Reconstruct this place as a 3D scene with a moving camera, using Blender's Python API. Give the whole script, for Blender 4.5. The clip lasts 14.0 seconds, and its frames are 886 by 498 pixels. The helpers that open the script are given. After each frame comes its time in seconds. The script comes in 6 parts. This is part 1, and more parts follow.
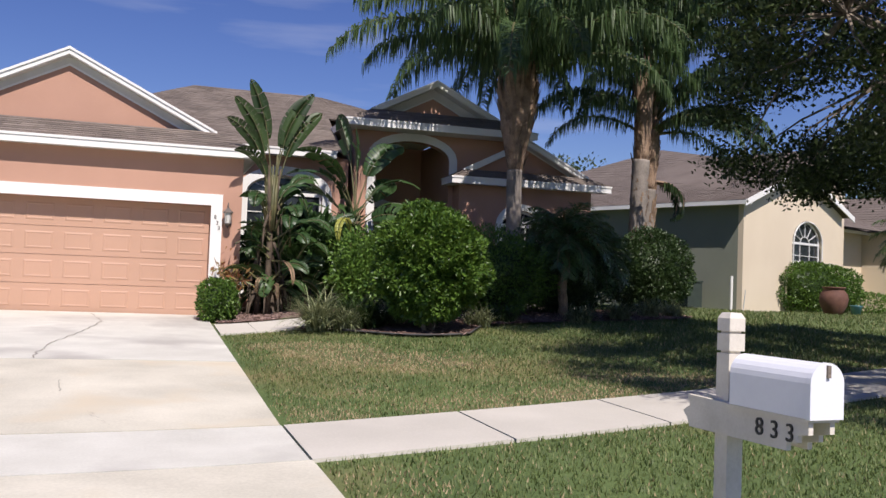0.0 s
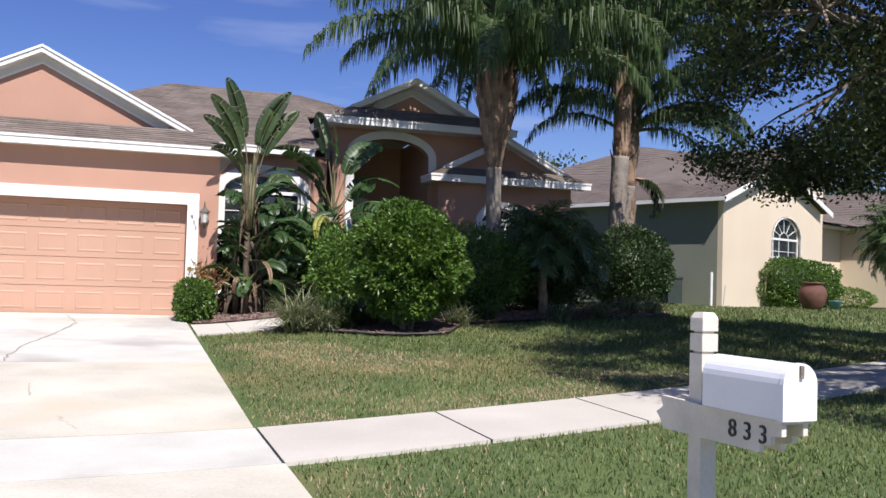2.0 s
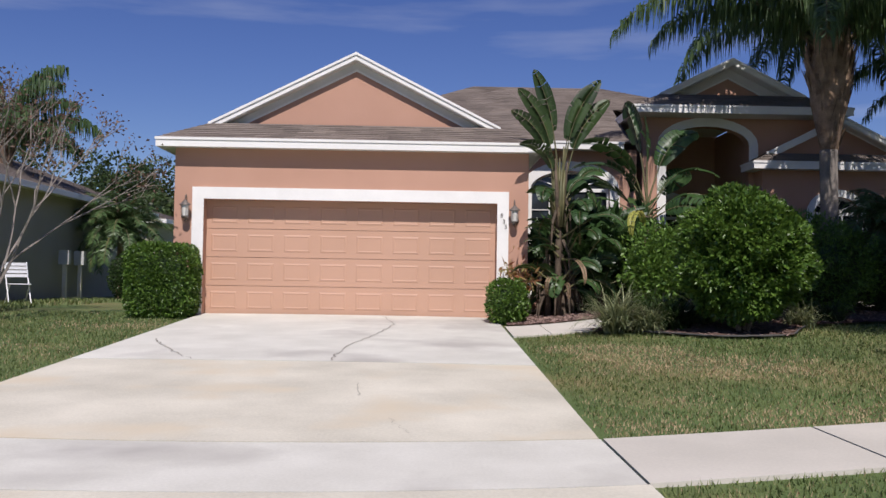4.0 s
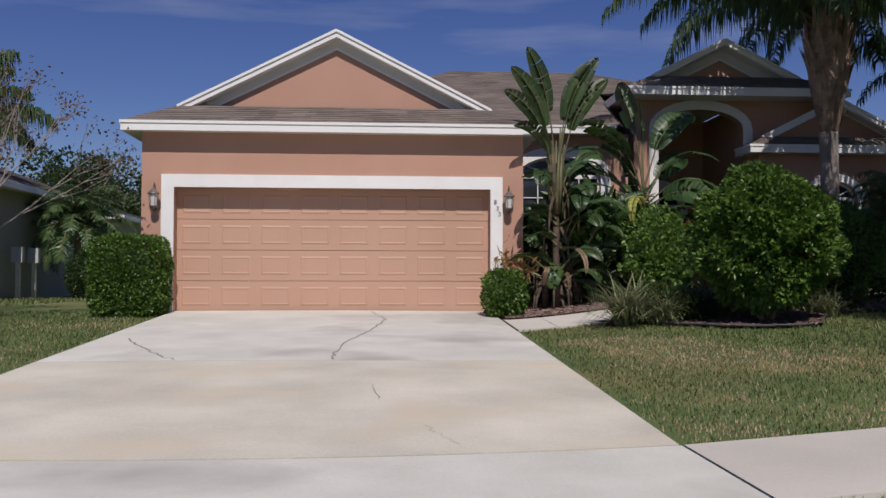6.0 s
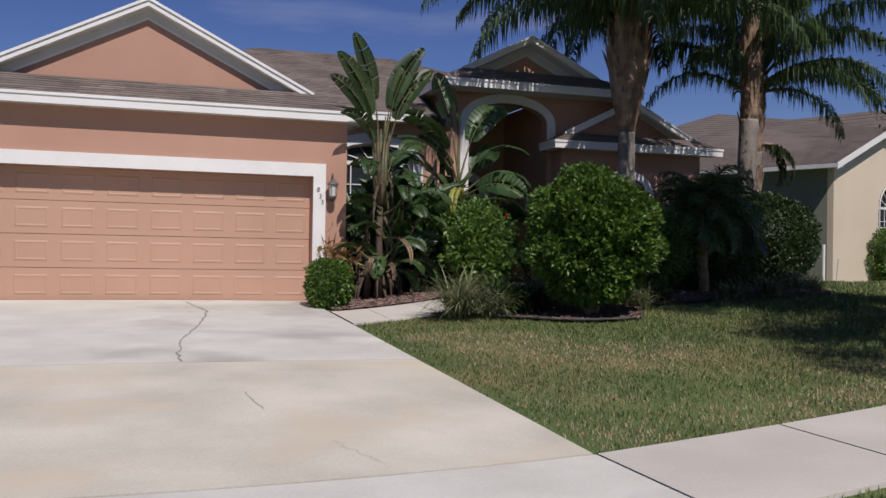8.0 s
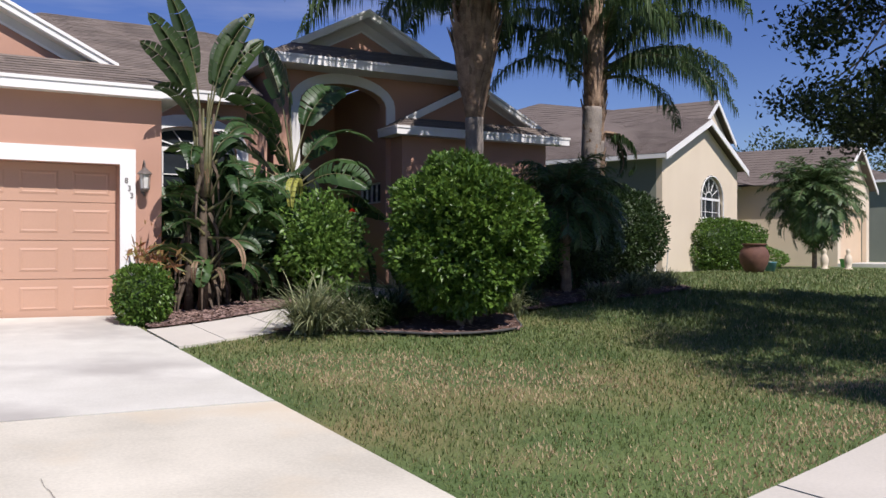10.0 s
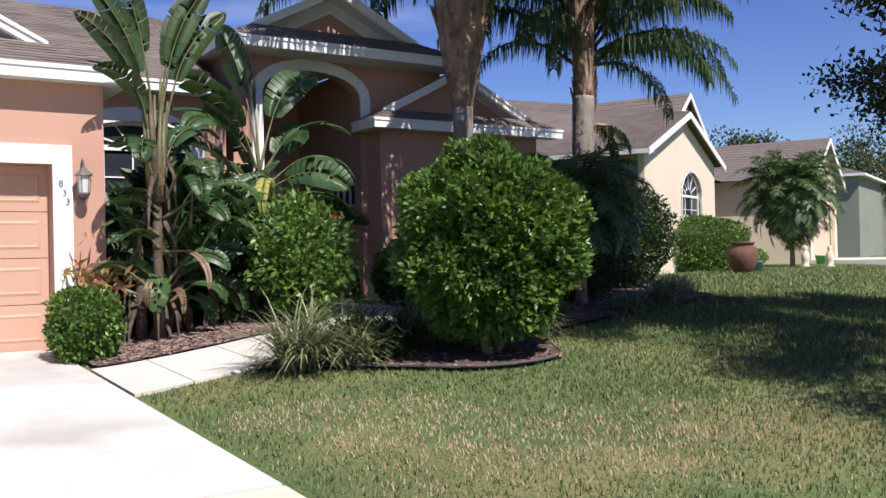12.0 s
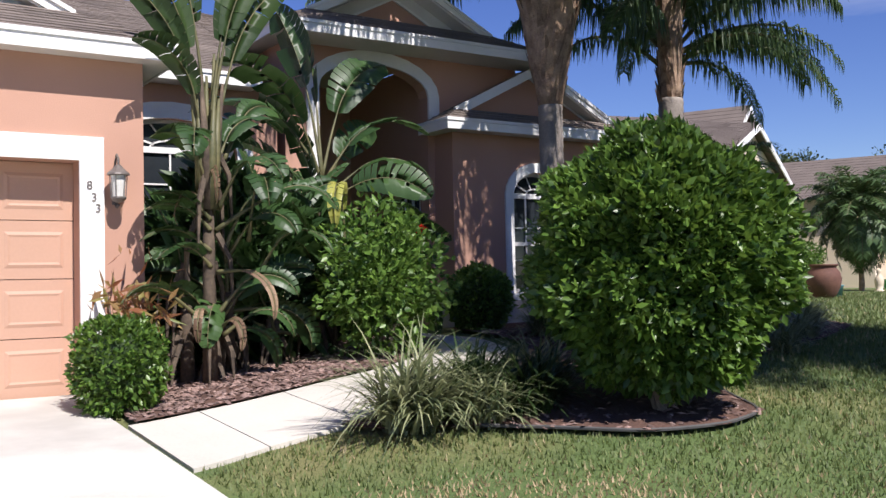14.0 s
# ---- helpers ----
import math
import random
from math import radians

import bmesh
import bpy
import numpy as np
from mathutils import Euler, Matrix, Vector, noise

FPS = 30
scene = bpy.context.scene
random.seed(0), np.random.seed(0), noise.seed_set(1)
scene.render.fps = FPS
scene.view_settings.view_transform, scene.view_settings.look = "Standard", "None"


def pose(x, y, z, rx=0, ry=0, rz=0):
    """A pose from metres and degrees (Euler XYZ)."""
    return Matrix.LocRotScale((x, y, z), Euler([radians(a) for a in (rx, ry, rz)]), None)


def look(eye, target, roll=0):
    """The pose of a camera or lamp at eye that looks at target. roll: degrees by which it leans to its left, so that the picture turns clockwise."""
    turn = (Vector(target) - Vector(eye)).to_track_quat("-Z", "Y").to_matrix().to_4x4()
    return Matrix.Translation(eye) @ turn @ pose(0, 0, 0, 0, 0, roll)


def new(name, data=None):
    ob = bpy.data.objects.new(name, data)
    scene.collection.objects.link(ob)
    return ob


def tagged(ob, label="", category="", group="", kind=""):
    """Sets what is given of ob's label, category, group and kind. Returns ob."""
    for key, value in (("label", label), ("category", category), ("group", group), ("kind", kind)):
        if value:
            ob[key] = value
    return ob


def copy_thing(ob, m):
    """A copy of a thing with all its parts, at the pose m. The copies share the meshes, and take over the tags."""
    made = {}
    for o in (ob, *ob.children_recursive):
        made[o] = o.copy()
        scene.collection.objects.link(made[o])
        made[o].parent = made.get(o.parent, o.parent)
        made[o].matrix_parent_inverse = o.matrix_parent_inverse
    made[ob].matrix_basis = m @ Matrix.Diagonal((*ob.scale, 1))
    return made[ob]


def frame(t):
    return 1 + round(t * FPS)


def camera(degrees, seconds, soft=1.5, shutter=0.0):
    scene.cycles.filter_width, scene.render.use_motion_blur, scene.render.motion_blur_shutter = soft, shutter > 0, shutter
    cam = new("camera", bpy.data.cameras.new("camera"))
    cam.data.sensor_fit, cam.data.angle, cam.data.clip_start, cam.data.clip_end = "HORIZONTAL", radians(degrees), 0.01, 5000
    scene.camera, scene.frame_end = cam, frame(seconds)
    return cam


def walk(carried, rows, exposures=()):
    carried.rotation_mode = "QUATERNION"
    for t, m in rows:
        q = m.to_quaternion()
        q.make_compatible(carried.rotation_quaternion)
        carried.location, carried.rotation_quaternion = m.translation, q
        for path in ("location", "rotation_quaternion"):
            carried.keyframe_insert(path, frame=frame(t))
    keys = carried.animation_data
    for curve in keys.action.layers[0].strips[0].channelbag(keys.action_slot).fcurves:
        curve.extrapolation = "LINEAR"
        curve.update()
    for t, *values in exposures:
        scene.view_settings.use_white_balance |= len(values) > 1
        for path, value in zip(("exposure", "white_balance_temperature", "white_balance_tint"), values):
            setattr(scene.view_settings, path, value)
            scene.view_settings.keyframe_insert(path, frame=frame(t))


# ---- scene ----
cam = camera(51.0, 14.0)
PATH = [
    (0, (1.531, -18.609, 1.306), (2.144, -16.706, 1.38), 2.1),
    (0.5, (1.549, -18.588, 1.312), (2.255, -16.718, 1.387), 1.9),
    (1, (1.583, -18.554, 1.321), (2.319, -16.696, 1.394), 1.8),
    (1.5, (1.61, -18.526, 1.324), (2.33, -16.661, 1.394), 1.7),
    (2, (1.621, -18.544, 1.324), (2.27, -16.653, 1.394), 1.7),
    (2.5, (1.635, -18.524, 1.345), (2.141, -16.59, 1.413), 1.7),
    (3, (1.625, -18.459, 1.351), (1.951, -16.487, 1.406), 0.9),
    (3.5, (1.471, -17.989, 1.285), (1.651, -15.998, 1.343), 1.0),
    (4, (1.405, -17.413, 1.18), (1.443, -15.415, 1.25), 0.9),
    (6.5, (0.61, -16.159, 1.073), (0.829, -14.172, 1.134), -0.4),
    (7, (0.415, -16.056, 1.106), (0.765, -14.087, 1.157), -0.6),
    (7.5, (0.181, -15.983, 1.177), (0.666, -14.043, 1.214), -0.5),
    (8, (-0.148, -15.864, 1.279), (0.482, -13.966, 1.3), 0.9),
    (8.5, (-0.222, -15.469, 1.333), (0.52, -13.612, 1.349), 0.9),
    (9, (-0.158, -14.916, 1.36), (0.683, -13.102, 1.373), 0.8),
    (11.5, (0.41, -11.922, 1.546), (1.533, -10.267, 1.542), -1.2),
    (12, (0.521, -11.395, 1.53), (1.633, -9.733, 1.539), -1.3),
    (12.5, (0.626, -10.813, 1.541), (1.731, -9.146, 1.564), -1.2),
    (13, (0.706, -10.228, 1.556), (1.805, -8.558, 1.588), -1.1),
    (13.5, (0.81, -9.591, 1.551), (1.904, -7.916, 1.594), -1.1),
    (14, (0.914, -8.911, 1.54), (2.003, -7.234, 1.598), -1.1),
]
walk(cam, [(t, look(eye, target, roll)) for t, eye, target, roll in PATH],
     [(t, e, k, g) for t, e, k, g in ((0, 0.2, 6650, 15.5), (1, 0.33, 6500, 15), (2.5, 0.46, 6400, 14.5), (4, -0.07, 6500, 15), (6.5, -0.46, 6550, 15.5), (9, -0.2, 6500, 16), (9.6, 0.0, 6450, 16), (11, 0.5, 6400, 15), (14, 0.58, 6400, 15))])

# ---- light ----
SUN = Vector((0.04, -1.0, 1.27)).normalized()
world = bpy.data.worlds.new("world")
scene.world = world
world.use_nodes = True
wn = world.node_tree.nodes
sky = wn.new("ShaderNodeTexSky")
sky.sky_type = "NISHITA"
sky.sun_disc = False
sky.sun_elevation = math.asin(SUN.z)
sky.sun_rotation = math.atan2(SUN.x, SUN.y)
sky.air_density, sky.dust_density, sky.ozone_density = 1.0, 0.0, 6.0
wn["Background"].inputs["Strength"].default_value = 0.08
hue = wn.new("ShaderNodeHueSaturation")
hue.inputs["Saturation"].default_value, hue.inputs["Hue"].default_value = 1.15, 0.522
world.node_tree.links.new(sky.outputs[0], hue.inputs["Color"])
where = wn.new("ShaderNodeTexCoord")
stretch = wn.new("ShaderNodeMapping")
stretch.inputs["Scale"].default_value = (1.2, 1.6, 9.0)
stretch.inputs["Rotation"].default_value = (0.12, 0.06, 0)
wisps = wn.new("ShaderNodeTexNoise")
wisps.inputs["Scale"].default_value, wisps.inputs["Detail"].default_value = 1.6, 6
cut = wn.new("ShaderNodeMapRange")
cut.inputs["From Min"].default_value, cut.inputs["From Max"].default_value, cut.inputs["To Max"].default_value = 0.55, 0.82, 0.42
cloud = wn.new("ShaderNodeMix")
cloud.data_type = "RGBA"
cloud.inputs[7].default_value = (9, 9.3, 10, 1)
for a, b in ((where.outputs["Generated"], stretch.inputs["Vector"]), (stretch.outputs[0], wisps.inputs["Vector"]), (wisps.outputs["Fac"], cut.inputs["Value"]),
             (cut.outputs[0], cloud.inputs[0]), (hue.outputs[0], cloud.inputs[6]), (cloud.outputs[2], wn["Background"].inputs["Color"])):
    world.node_tree.links.new(a, b)
lamp = bpy.data.lights.new("sun", "SUN")
lamp.energy, lamp.angle, lamp.color = 4.9, radians(0.5), (1.0, 0.96, 0.905)
sun = new("sun", lamp)
sun.matrix_world = look((0, 0, 30), Vector((0, 0, 30)) - SUN)
scene.view_settings.exposure = 0.0


# ---- materials ----
def material(name, rough=0.8, metal=0.0):
    m = bpy.data.materials.new(name)
    m.use_nodes = True
    b = m.node_tree.nodes["Principled BSDF"]
    b.inputs["Roughness"].default_value, b.inputs["Metallic"].default_value = rough, metal
    return m, m.node_tree, b


def surface(name, a, b, scale=4.0, fine=60.0, rough=0.85, bump=0.2, metal=0.0, spots=None, spot_scale=1.5, depth=0.01, island=0.0):
    """Two colours mixed by noise at two scales, stains of a third, and a fine relief."""
    m, tree, shader = material(name, rough, metal)
    n, link = tree.nodes, tree.links.new
    co = n.new("ShaderNodeTexCoord")
    big, small = n.new("ShaderNodeTexNoise"), n.new("ShaderNodeTexNoise")
    big.inputs["Scale"].default_value, small.inputs["Scale"].default_value = scale, fine
    big.inputs["Detail"].default_value, small.inputs["Detail"].default_value = 6, 4
    for t in (big, small):
        link(co.outputs["Object"], t.inputs["Vector"])
    both = n.new("ShaderNodeMath")
    both.operation = "MULTIPLY_ADD"
    link(small.outputs["Fac"], both.inputs[0])
    both.inputs[1].default_value = 0.45
    link(big.outputs["Fac"], both.inputs[2])
    ramp = n.new("ShaderNodeMapRange")
    ramp.inputs["From Min"].default_value, ramp.inputs["From Max"].default_value = 0.5, 0.95
    link(both.outputs[0], ramp.inputs["Value"])
    mix = n.new("ShaderNodeMix")
    mix.data_type = "RGBA"
    mix.inputs[6].default_value, mix.inputs[7].default_value = (*a, 1), (*b, 1)
    link(ramp.outputs[0], mix.inputs[0])
    out = mix.outputs[2]
    if spots:
        st = n.new("ShaderNodeTexNoise")
        st.inputs["Scale"].default_value, st.inputs["Detail"].default_value = spot_scale, 5
        link(co.outputs["Object"], st.inputs["Vector"])
        sr = n.new("ShaderNodeMapRange")
        sr.inputs["From Min"].default_value, sr.inputs["From Max"].default_value = 0.52, 0.7
        link(st.outputs["Fac"], sr.inputs["Value"])
        m2 = n.new("ShaderNodeMix")
        m2.data_type = "RGBA"
        link(sr.outputs[0], m2.inputs[0])
        link(out, m2.inputs[6])
        m2.inputs[7].default_value = (*spots, 1)
        out = m2.outputs[2]
    if island:
        geo = n.new("ShaderNodeNewGeometry")
        hsv = n.new("ShaderNodeHueSaturation")
        mr = n.new("ShaderNodeMapRange")
        mr.inputs["To Min"].default_value, mr.inputs["To Max"].default_value = (1 - island, 1 + island) if island > 0 else (0.78, 1.22)
        each = n.new("ShaderNodeObjectInfo").outputs["Random"] if island < 0 else geo.outputs["Random Per Island"]
        link(each, mr.inputs["Value"])
        link(mr.outputs[0], hsv.inputs["Value"])
        link(out, hsv.inputs["Color"])
        out = hsv.outputs[0]
    link(out, shader.inputs["Base Color"])
    if bump:
        bp = n.new("ShaderNodeBump")
        bp.inputs["Strength"].default_value, bp.inputs["Distance"].default_value = bump, depth
        link(small.outputs["Fac"], bp.inputs["Height"])
        link(bp.outputs[0], shader.inputs["Normal"])
    return m


def leaf(name, a, b, rough=0.45, through_light=0.25, dry=None):
    """Leaf surface: colour varies leaf by leaf, a little light passes through."""
    m, tree, shader = material(name, rough)
    n, link = tree.nodes, tree.links.new
    geo = n.new("ShaderNodeNewGeometry")
    ramp = n.new("ShaderNodeValToRGB")
    ramp.color_ramp.elements[0].color, ramp.color_ramp.elements[1].color = (*a, 1), (*b, 1)
    ramp.color_ramp.elements[1].position = 0.9
    if dry:
        e = ramp.color_ramp.elements.new(0.98)
        e.color = (*dry, 1)
    link(geo.outputs["Random Per Island"], ramp.inputs[0])
    link(ramp.outputs[0], shader.inputs["Base Color"])
    shader.inputs["Specular IOR Level"].default_value = 0.4
    tr = n.new("ShaderNodeBsdfTranslucent")
    hs = n.new("ShaderNodeHueSaturation")
    hs.inputs["Value"].default_value, hs.inputs["Hue"].default_value = 1.6, 0.485
    link(ramp.outputs[0], hs.inputs["Color"])
    link(hs.outputs[0], tr.inputs["Color"])
    mx = n.new("ShaderNodeMixShader")
    mx.inputs[0].default_value = through_light
    link(shader.outputs[0], mx.inputs[1])
    link(tr.outputs[0], mx.inputs[2])
    link(mx.outputs[0], n["Material Output"].inputs["Surface"])
    return m


STUCCO = surface("stucco_salmon", (0.44, 0.25, 0.178), (0.5, 0.29, 0.21), 0.8, 90, 0.9, 0.35, depth=0.006)
STUCCO_CREAM = surface("stucco_cream", (0.62, 0.52, 0.39), (0.68, 0.58, 0.44), 0.6, 90, 0.9, 0.3, depth=0.006)
# sage tone; on the cream house's side wall its darkness includes that wall's shade
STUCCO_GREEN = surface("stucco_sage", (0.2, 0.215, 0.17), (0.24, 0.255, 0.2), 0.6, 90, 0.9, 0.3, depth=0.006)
STUCCO_BAND = surface("stucco_band_grey", (0.42, 0.38, 0.34), (0.5, 0.46, 0.42), 0.8, 90, 0.9, 0.3, depth=0.006)
DOOR_PAINT = surface("door_paint_salmon", (0.475, 0.285, 0.195), (0.525, 0.315, 0.22), 0.7, 40, 0.55, 0.05)
WHITE = surface("white_paint", (0.74, 0.73, 0.70), (0.82, 0.81, 0.78), 2, 40, 0.5, 0.05)
SOFFIT = surface("soffit_vinyl", (0.62, 0.60, 0.56), (0.7, 0.68, 0.64), 2, 30, 0.6, 0.05)
SHINGLE = surface("shingles_brown", (0.13, 0.105, 0.09), (0.2, 0.165, 0.14), 1.2, 25, 0.95, 0.6, depth=0.01, island=0.2)
SHINGLE_FAR = surface("shingles_umber", (0.12, 0.095, 0.08), (0.16, 0.13, 0.11), 1.0, 25, 0.95, 0.3, depth=0.01, island=0.05)
STUCCO_BUFF = surface("stucco_buff", (0.34, 0.32, 0.25), (0.4, 0.38, 0.3), 0.6, 90, 0.9, 0.3, depth=0.006)
SHINGLE_TAB = surface("shingle_tab", (0.13, 0.105, 0.09), (0.2, 0.165, 0.14), 1.2, 25, 0.95, 0.6, depth=0.01, island=-1)
CONCRETE_PALE = surface("concrete_pale", (0.52, 0.505, 0.445), (0.65, 0.635, 0.57), 1.3, 45, 0.9, 0.15, spots=(0.42, 0.4, 0.36), spot_scale=0.6, depth=0.004)
CONCRETE = surface("concrete_drive", (0.47, 0.44, 0.36), (0.66, 0.62, 0.515), 0.9, 45, 0.9, 0.15, spots=(0.58, 0.5, 0.37), spot_scale=0.8, depth=0.004)
WALKWAY = surface("concrete_walk", (0.48, 0.45, 0.39), (0.6, 0.56, 0.49), 0.7, 45, 0.9, 0.15, depth=0.004)
ASPHALT = surface("asphalt", (0.05, 0.05, 0.05), (0.09, 0.088, 0.085), 1.0, 80, 0.95, 0.5)
LAWN = surface("lawn_soil_green", (0.06, 0.1, 0.025), (0.11, 0.16, 0.045), 0.7, 35, 0.95, 0.9, spots=(0.2, 0.17, 0.07), spot_scale=0.35, depth=0.03)
MULCH = surface("mulch", (0.06, 0.03, 0.022), (0.13, 0.07, 0.05), 3, 30, 0.95, 0.8, depth=0.03)
GLASS_DARK = surface("window_glass", (0.02, 0.025, 0.03), (0.03, 0.035, 0.04), 2, 10, 0.05, 0)
BARK = surface("bark_grey", (0.16, 0.13, 0.10), (0.28, 0.235, 0.19), 5, 30, 0.95, 0.8, depth=0.02)
PALM_TRUNK = surface("palm_trunk", (0.18, 0.155, 0.135), (0.32, 0.28, 0.245), 3, 25, 0.95, 0.6, depth=0.02)
PALM_BOOT = surface("palm_boot_fibre", (0.15, 0.095, 0.065), (0.36, 0.25, 0.17), 6, 40, 0.95, 0.7, depth=0.02, island=0.3)
MAIL_WHITE = surface("mailbox_enamel", (0.78, 0.79, 0.82), (0.83, 0.84, 0.87), 3, 30, 0.35, 0.03)
POST_PAINT = surface("post_paint", (0.62, 0.57, 0.48), (0.74, 0.69, 0.6), 6, 60, 0.7, 0.2)
PEWTER = surface("weathered_pewter", (0.12, 0.1, 0.09), (0.2, 0.175, 0.155), 12, 60, 0.5, 0.1, metal=0.3)
LAMP_GLASS = surface("cloudy_glass", (0.55, 0.54, 0.5), (0.66, 0.65, 0.61), 12, 60, 0.15, 0)
CRACK = surface("crack_dirt", (0.24, 0.22, 0.19), (0.34, 0.31, 0.27), 12, 60, 0.95, 0)
CAR_PAINT = surface("car_paint_silver", (0.6, 0.6, 0.6), (0.63, 0.63, 0.63), 2, 30, 0.25, 0, metal=0.3)
RUBBER = surface("rubber", (0.02, 0.02, 0.02), (0.03, 0.03, 0.03), 6, 40, 0.85, 0)
EDGING = surface("edging_rubber", (0.05, 0.05, 0.05), (0.09, 0.085, 0.08), 6, 40, 0.8, 0.2)
CHIP = surface("bark_chip", (0.12, 0.07, 0.058), (0.29, 0.2, 0.17), 6, 50, 0.95, 0.4, island=0.5)
BLACK = surface("black_paint", (0.012, 0.012, 0.012), (0.02, 0.02, 0.02), 5, 30, 0.5, 0)
TERRACOTTA = surface("terracotta", (0.1, 0.042, 0.03), (0.16, 0.075, 0.05), 4, 40, 0.8, 0.2)
GRASS_BLADE = leaf("grass_blades", (0.08, 0.115, 0.033), (0.175, 0.22, 0.075), 0.6, 0.3, dry=(0.36, 0.3, 0.16))
GRASS_DRY = leaf("grass_dry", (0.3, 0.225, 0.12), (0.46, 0.35, 0.21), 0.7, 0.2, dry=(0.12, 0.16, 0.05))
LEAF_BUSH = leaf("leaves_boxwood", (0.03, 0.075, 0.012), (0.12, 0.21, 0.035), 0.38, 0.25)
LEAF_HIBISCUS = leaf("leaves_hibiscus", (0.05, 0.11, 0.018), (0.15, 0.26, 0.05), 0.4, 0.3)
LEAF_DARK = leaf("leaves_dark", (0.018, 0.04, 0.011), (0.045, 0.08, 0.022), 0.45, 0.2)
LEAF_OAK = leaf("leaves_oak", (0.018, 0.032, 0.01), (0.065, 0.095, 0.028), 0.45, 0.2)
LEAF_PALM = leaf("leaves_palm", (0.045, 0.085, 0.03), (0.1, 0.16, 0.06), 0.4, 0.3)
LEAF_BANANA = leaf("leaves_banana", (0.02, 0.05, 0.014), (0.05, 0.1, 0.028), 0.42, 0.15)
LEAF_STRAP = leaf("leaves_strap", (0.1, 0.13, 0.06), (0.3, 0.32, 0.17), 0.45, 0.25)
BANANA_BARK = surface("banana_bark", (0.04, 0.03, 0.022), (0.15, 0.11, 0.075), 6, 30, 0.9, 0.5, depth=0.01)
STEM_BANANA = surface("banana_stem", (0.055, 0.065, 0.025), (0.17, 0.15, 0.065), 4, 30, 0.6, 0.2)


LEAF_DEAD = leaf("leaves_dead", (0.12, 0.07, 0.04), (0.35, 0.24, 0.15), 0.7, 0.2)
LEAF_CROTON = leaf("leaves_croton", (0.26, 0.1, 0.05), (0.32, 0.27, 0.1), 0.4, 0.3, dry=(0.12, 0.15, 0.03))
LEAF_YELLOW = leaf("leaves_yellow", (0.3, 0.34, 0.06), (0.42, 0.42, 0.1), 0.4, 0.35)
FLOWER = leaf("flower_red", (0.6, 0.03, 0.01), (0.7, 0.06, 0.02), 0.5, 0.3)


# ---- mesh helpers ----
def part(name, bm, mat, parent=None, label="", smooth=False):
    me = bpy.data.meshes.new(name)
    bm.to_mesh(me)
    bm.free()
    me.materials.append(mat)
    if smooth:
        me.shade_smooth()
    ob = new(name, me)
    ob.parent = parent
    return tagged(ob, label)


def pydata(name, verts, faces, mat, parent=None, label="", smooth=False):
    me = bpy.data.meshes.new(name)
    me.from_pydata([tuple(v) for v in verts], [], [tuple(f) for f in faces])
    me.materials.append(mat)
    if smooth:
        me.shade_smooth()
    ob = new(name, me)
    ob.parent = parent
    return tagged(ob, label)


def pieces(name, bm, mat, parent, label=""):
    """Makes every loose piece of a bmesh a part of its own."""
    bm.verts.ensure_lookup_table()
    left, made = set(bm.verts), []
    while left:
        seed = left.pop()
        group, todo = {seed}, [seed]
        while todo:
            for e in todo.pop().link_edges:
                for v in e.verts:
                    if v not in group:
                        group.add(v)
                        todo.append(v)
        left -= group
        order = sorted(group, key=lambda v: v.index)
        index = {v: i for i, v in enumerate(order)}
        faces = {f for v in group for f in v.link_faces}
        made.append((order[0].index, [tuple(v.co) for v in order], [[index[v] for v in f.verts] for f in sorted(faces, key=lambda f: f.index)]))
    obs = [pydata(name, verts, faces, mat, parent, label) for _, verts, faces in sorted(made, key=lambda m: m[0])]
    bm.free()
    return obs


def thing(name, label, category="", group="", at=(0, 0, 0), turn=0):
    ob = new(name)
    ob.matrix_world = pose(*at, 0, 0, turn)
    return tagged(ob, label, category, group)


def box(bm, x0, x1, y0, y1, z0, z1):
    vs = [bm.verts.new((x, y, z)) for z in (z0, z1) for y in (y0, y1) for x in (x0, x1)]
    for f in ((0, 2, 3, 1), (4, 5, 7, 6), (0, 1, 5, 4), (2, 6, 7, 3), (0, 4, 6, 2), (1, 3, 7, 5)):
        bm.faces.new([vs[i] for i in f])


def boxed(*dims):
    bm = bmesh.new()
    for d in dims:
        box(bm, *d)
    return bm


def prism(bm, outline, axis, a, b):
    """Extrudes a flat outline along an axis: for "y" the outline is (x, z), for "x" (y, z), for "z" (x, y)."""
    put = {"y": lambda p, s: (p[0], s, p[1]), "x": lambda p, s: (s, p[0], p[1]), "z": lambda p, s: (p[0], p[1], s)}[axis]
    lo, hi = [bm.verts.new(put(p, a)) for p in outline], [bm.verts.new(put(p, b)) for p in outline]
    bm.faces.new(lo)
    bm.faces.new(hi[::-1])
    for i in range(len(outline)):
        j = (i + 1) % len(outline)
        bm.faces.new((lo[j], lo[i], hi[i], hi[j]))
    bmesh.ops.recalc_face_normals(bm, faces=bm.faces[:])


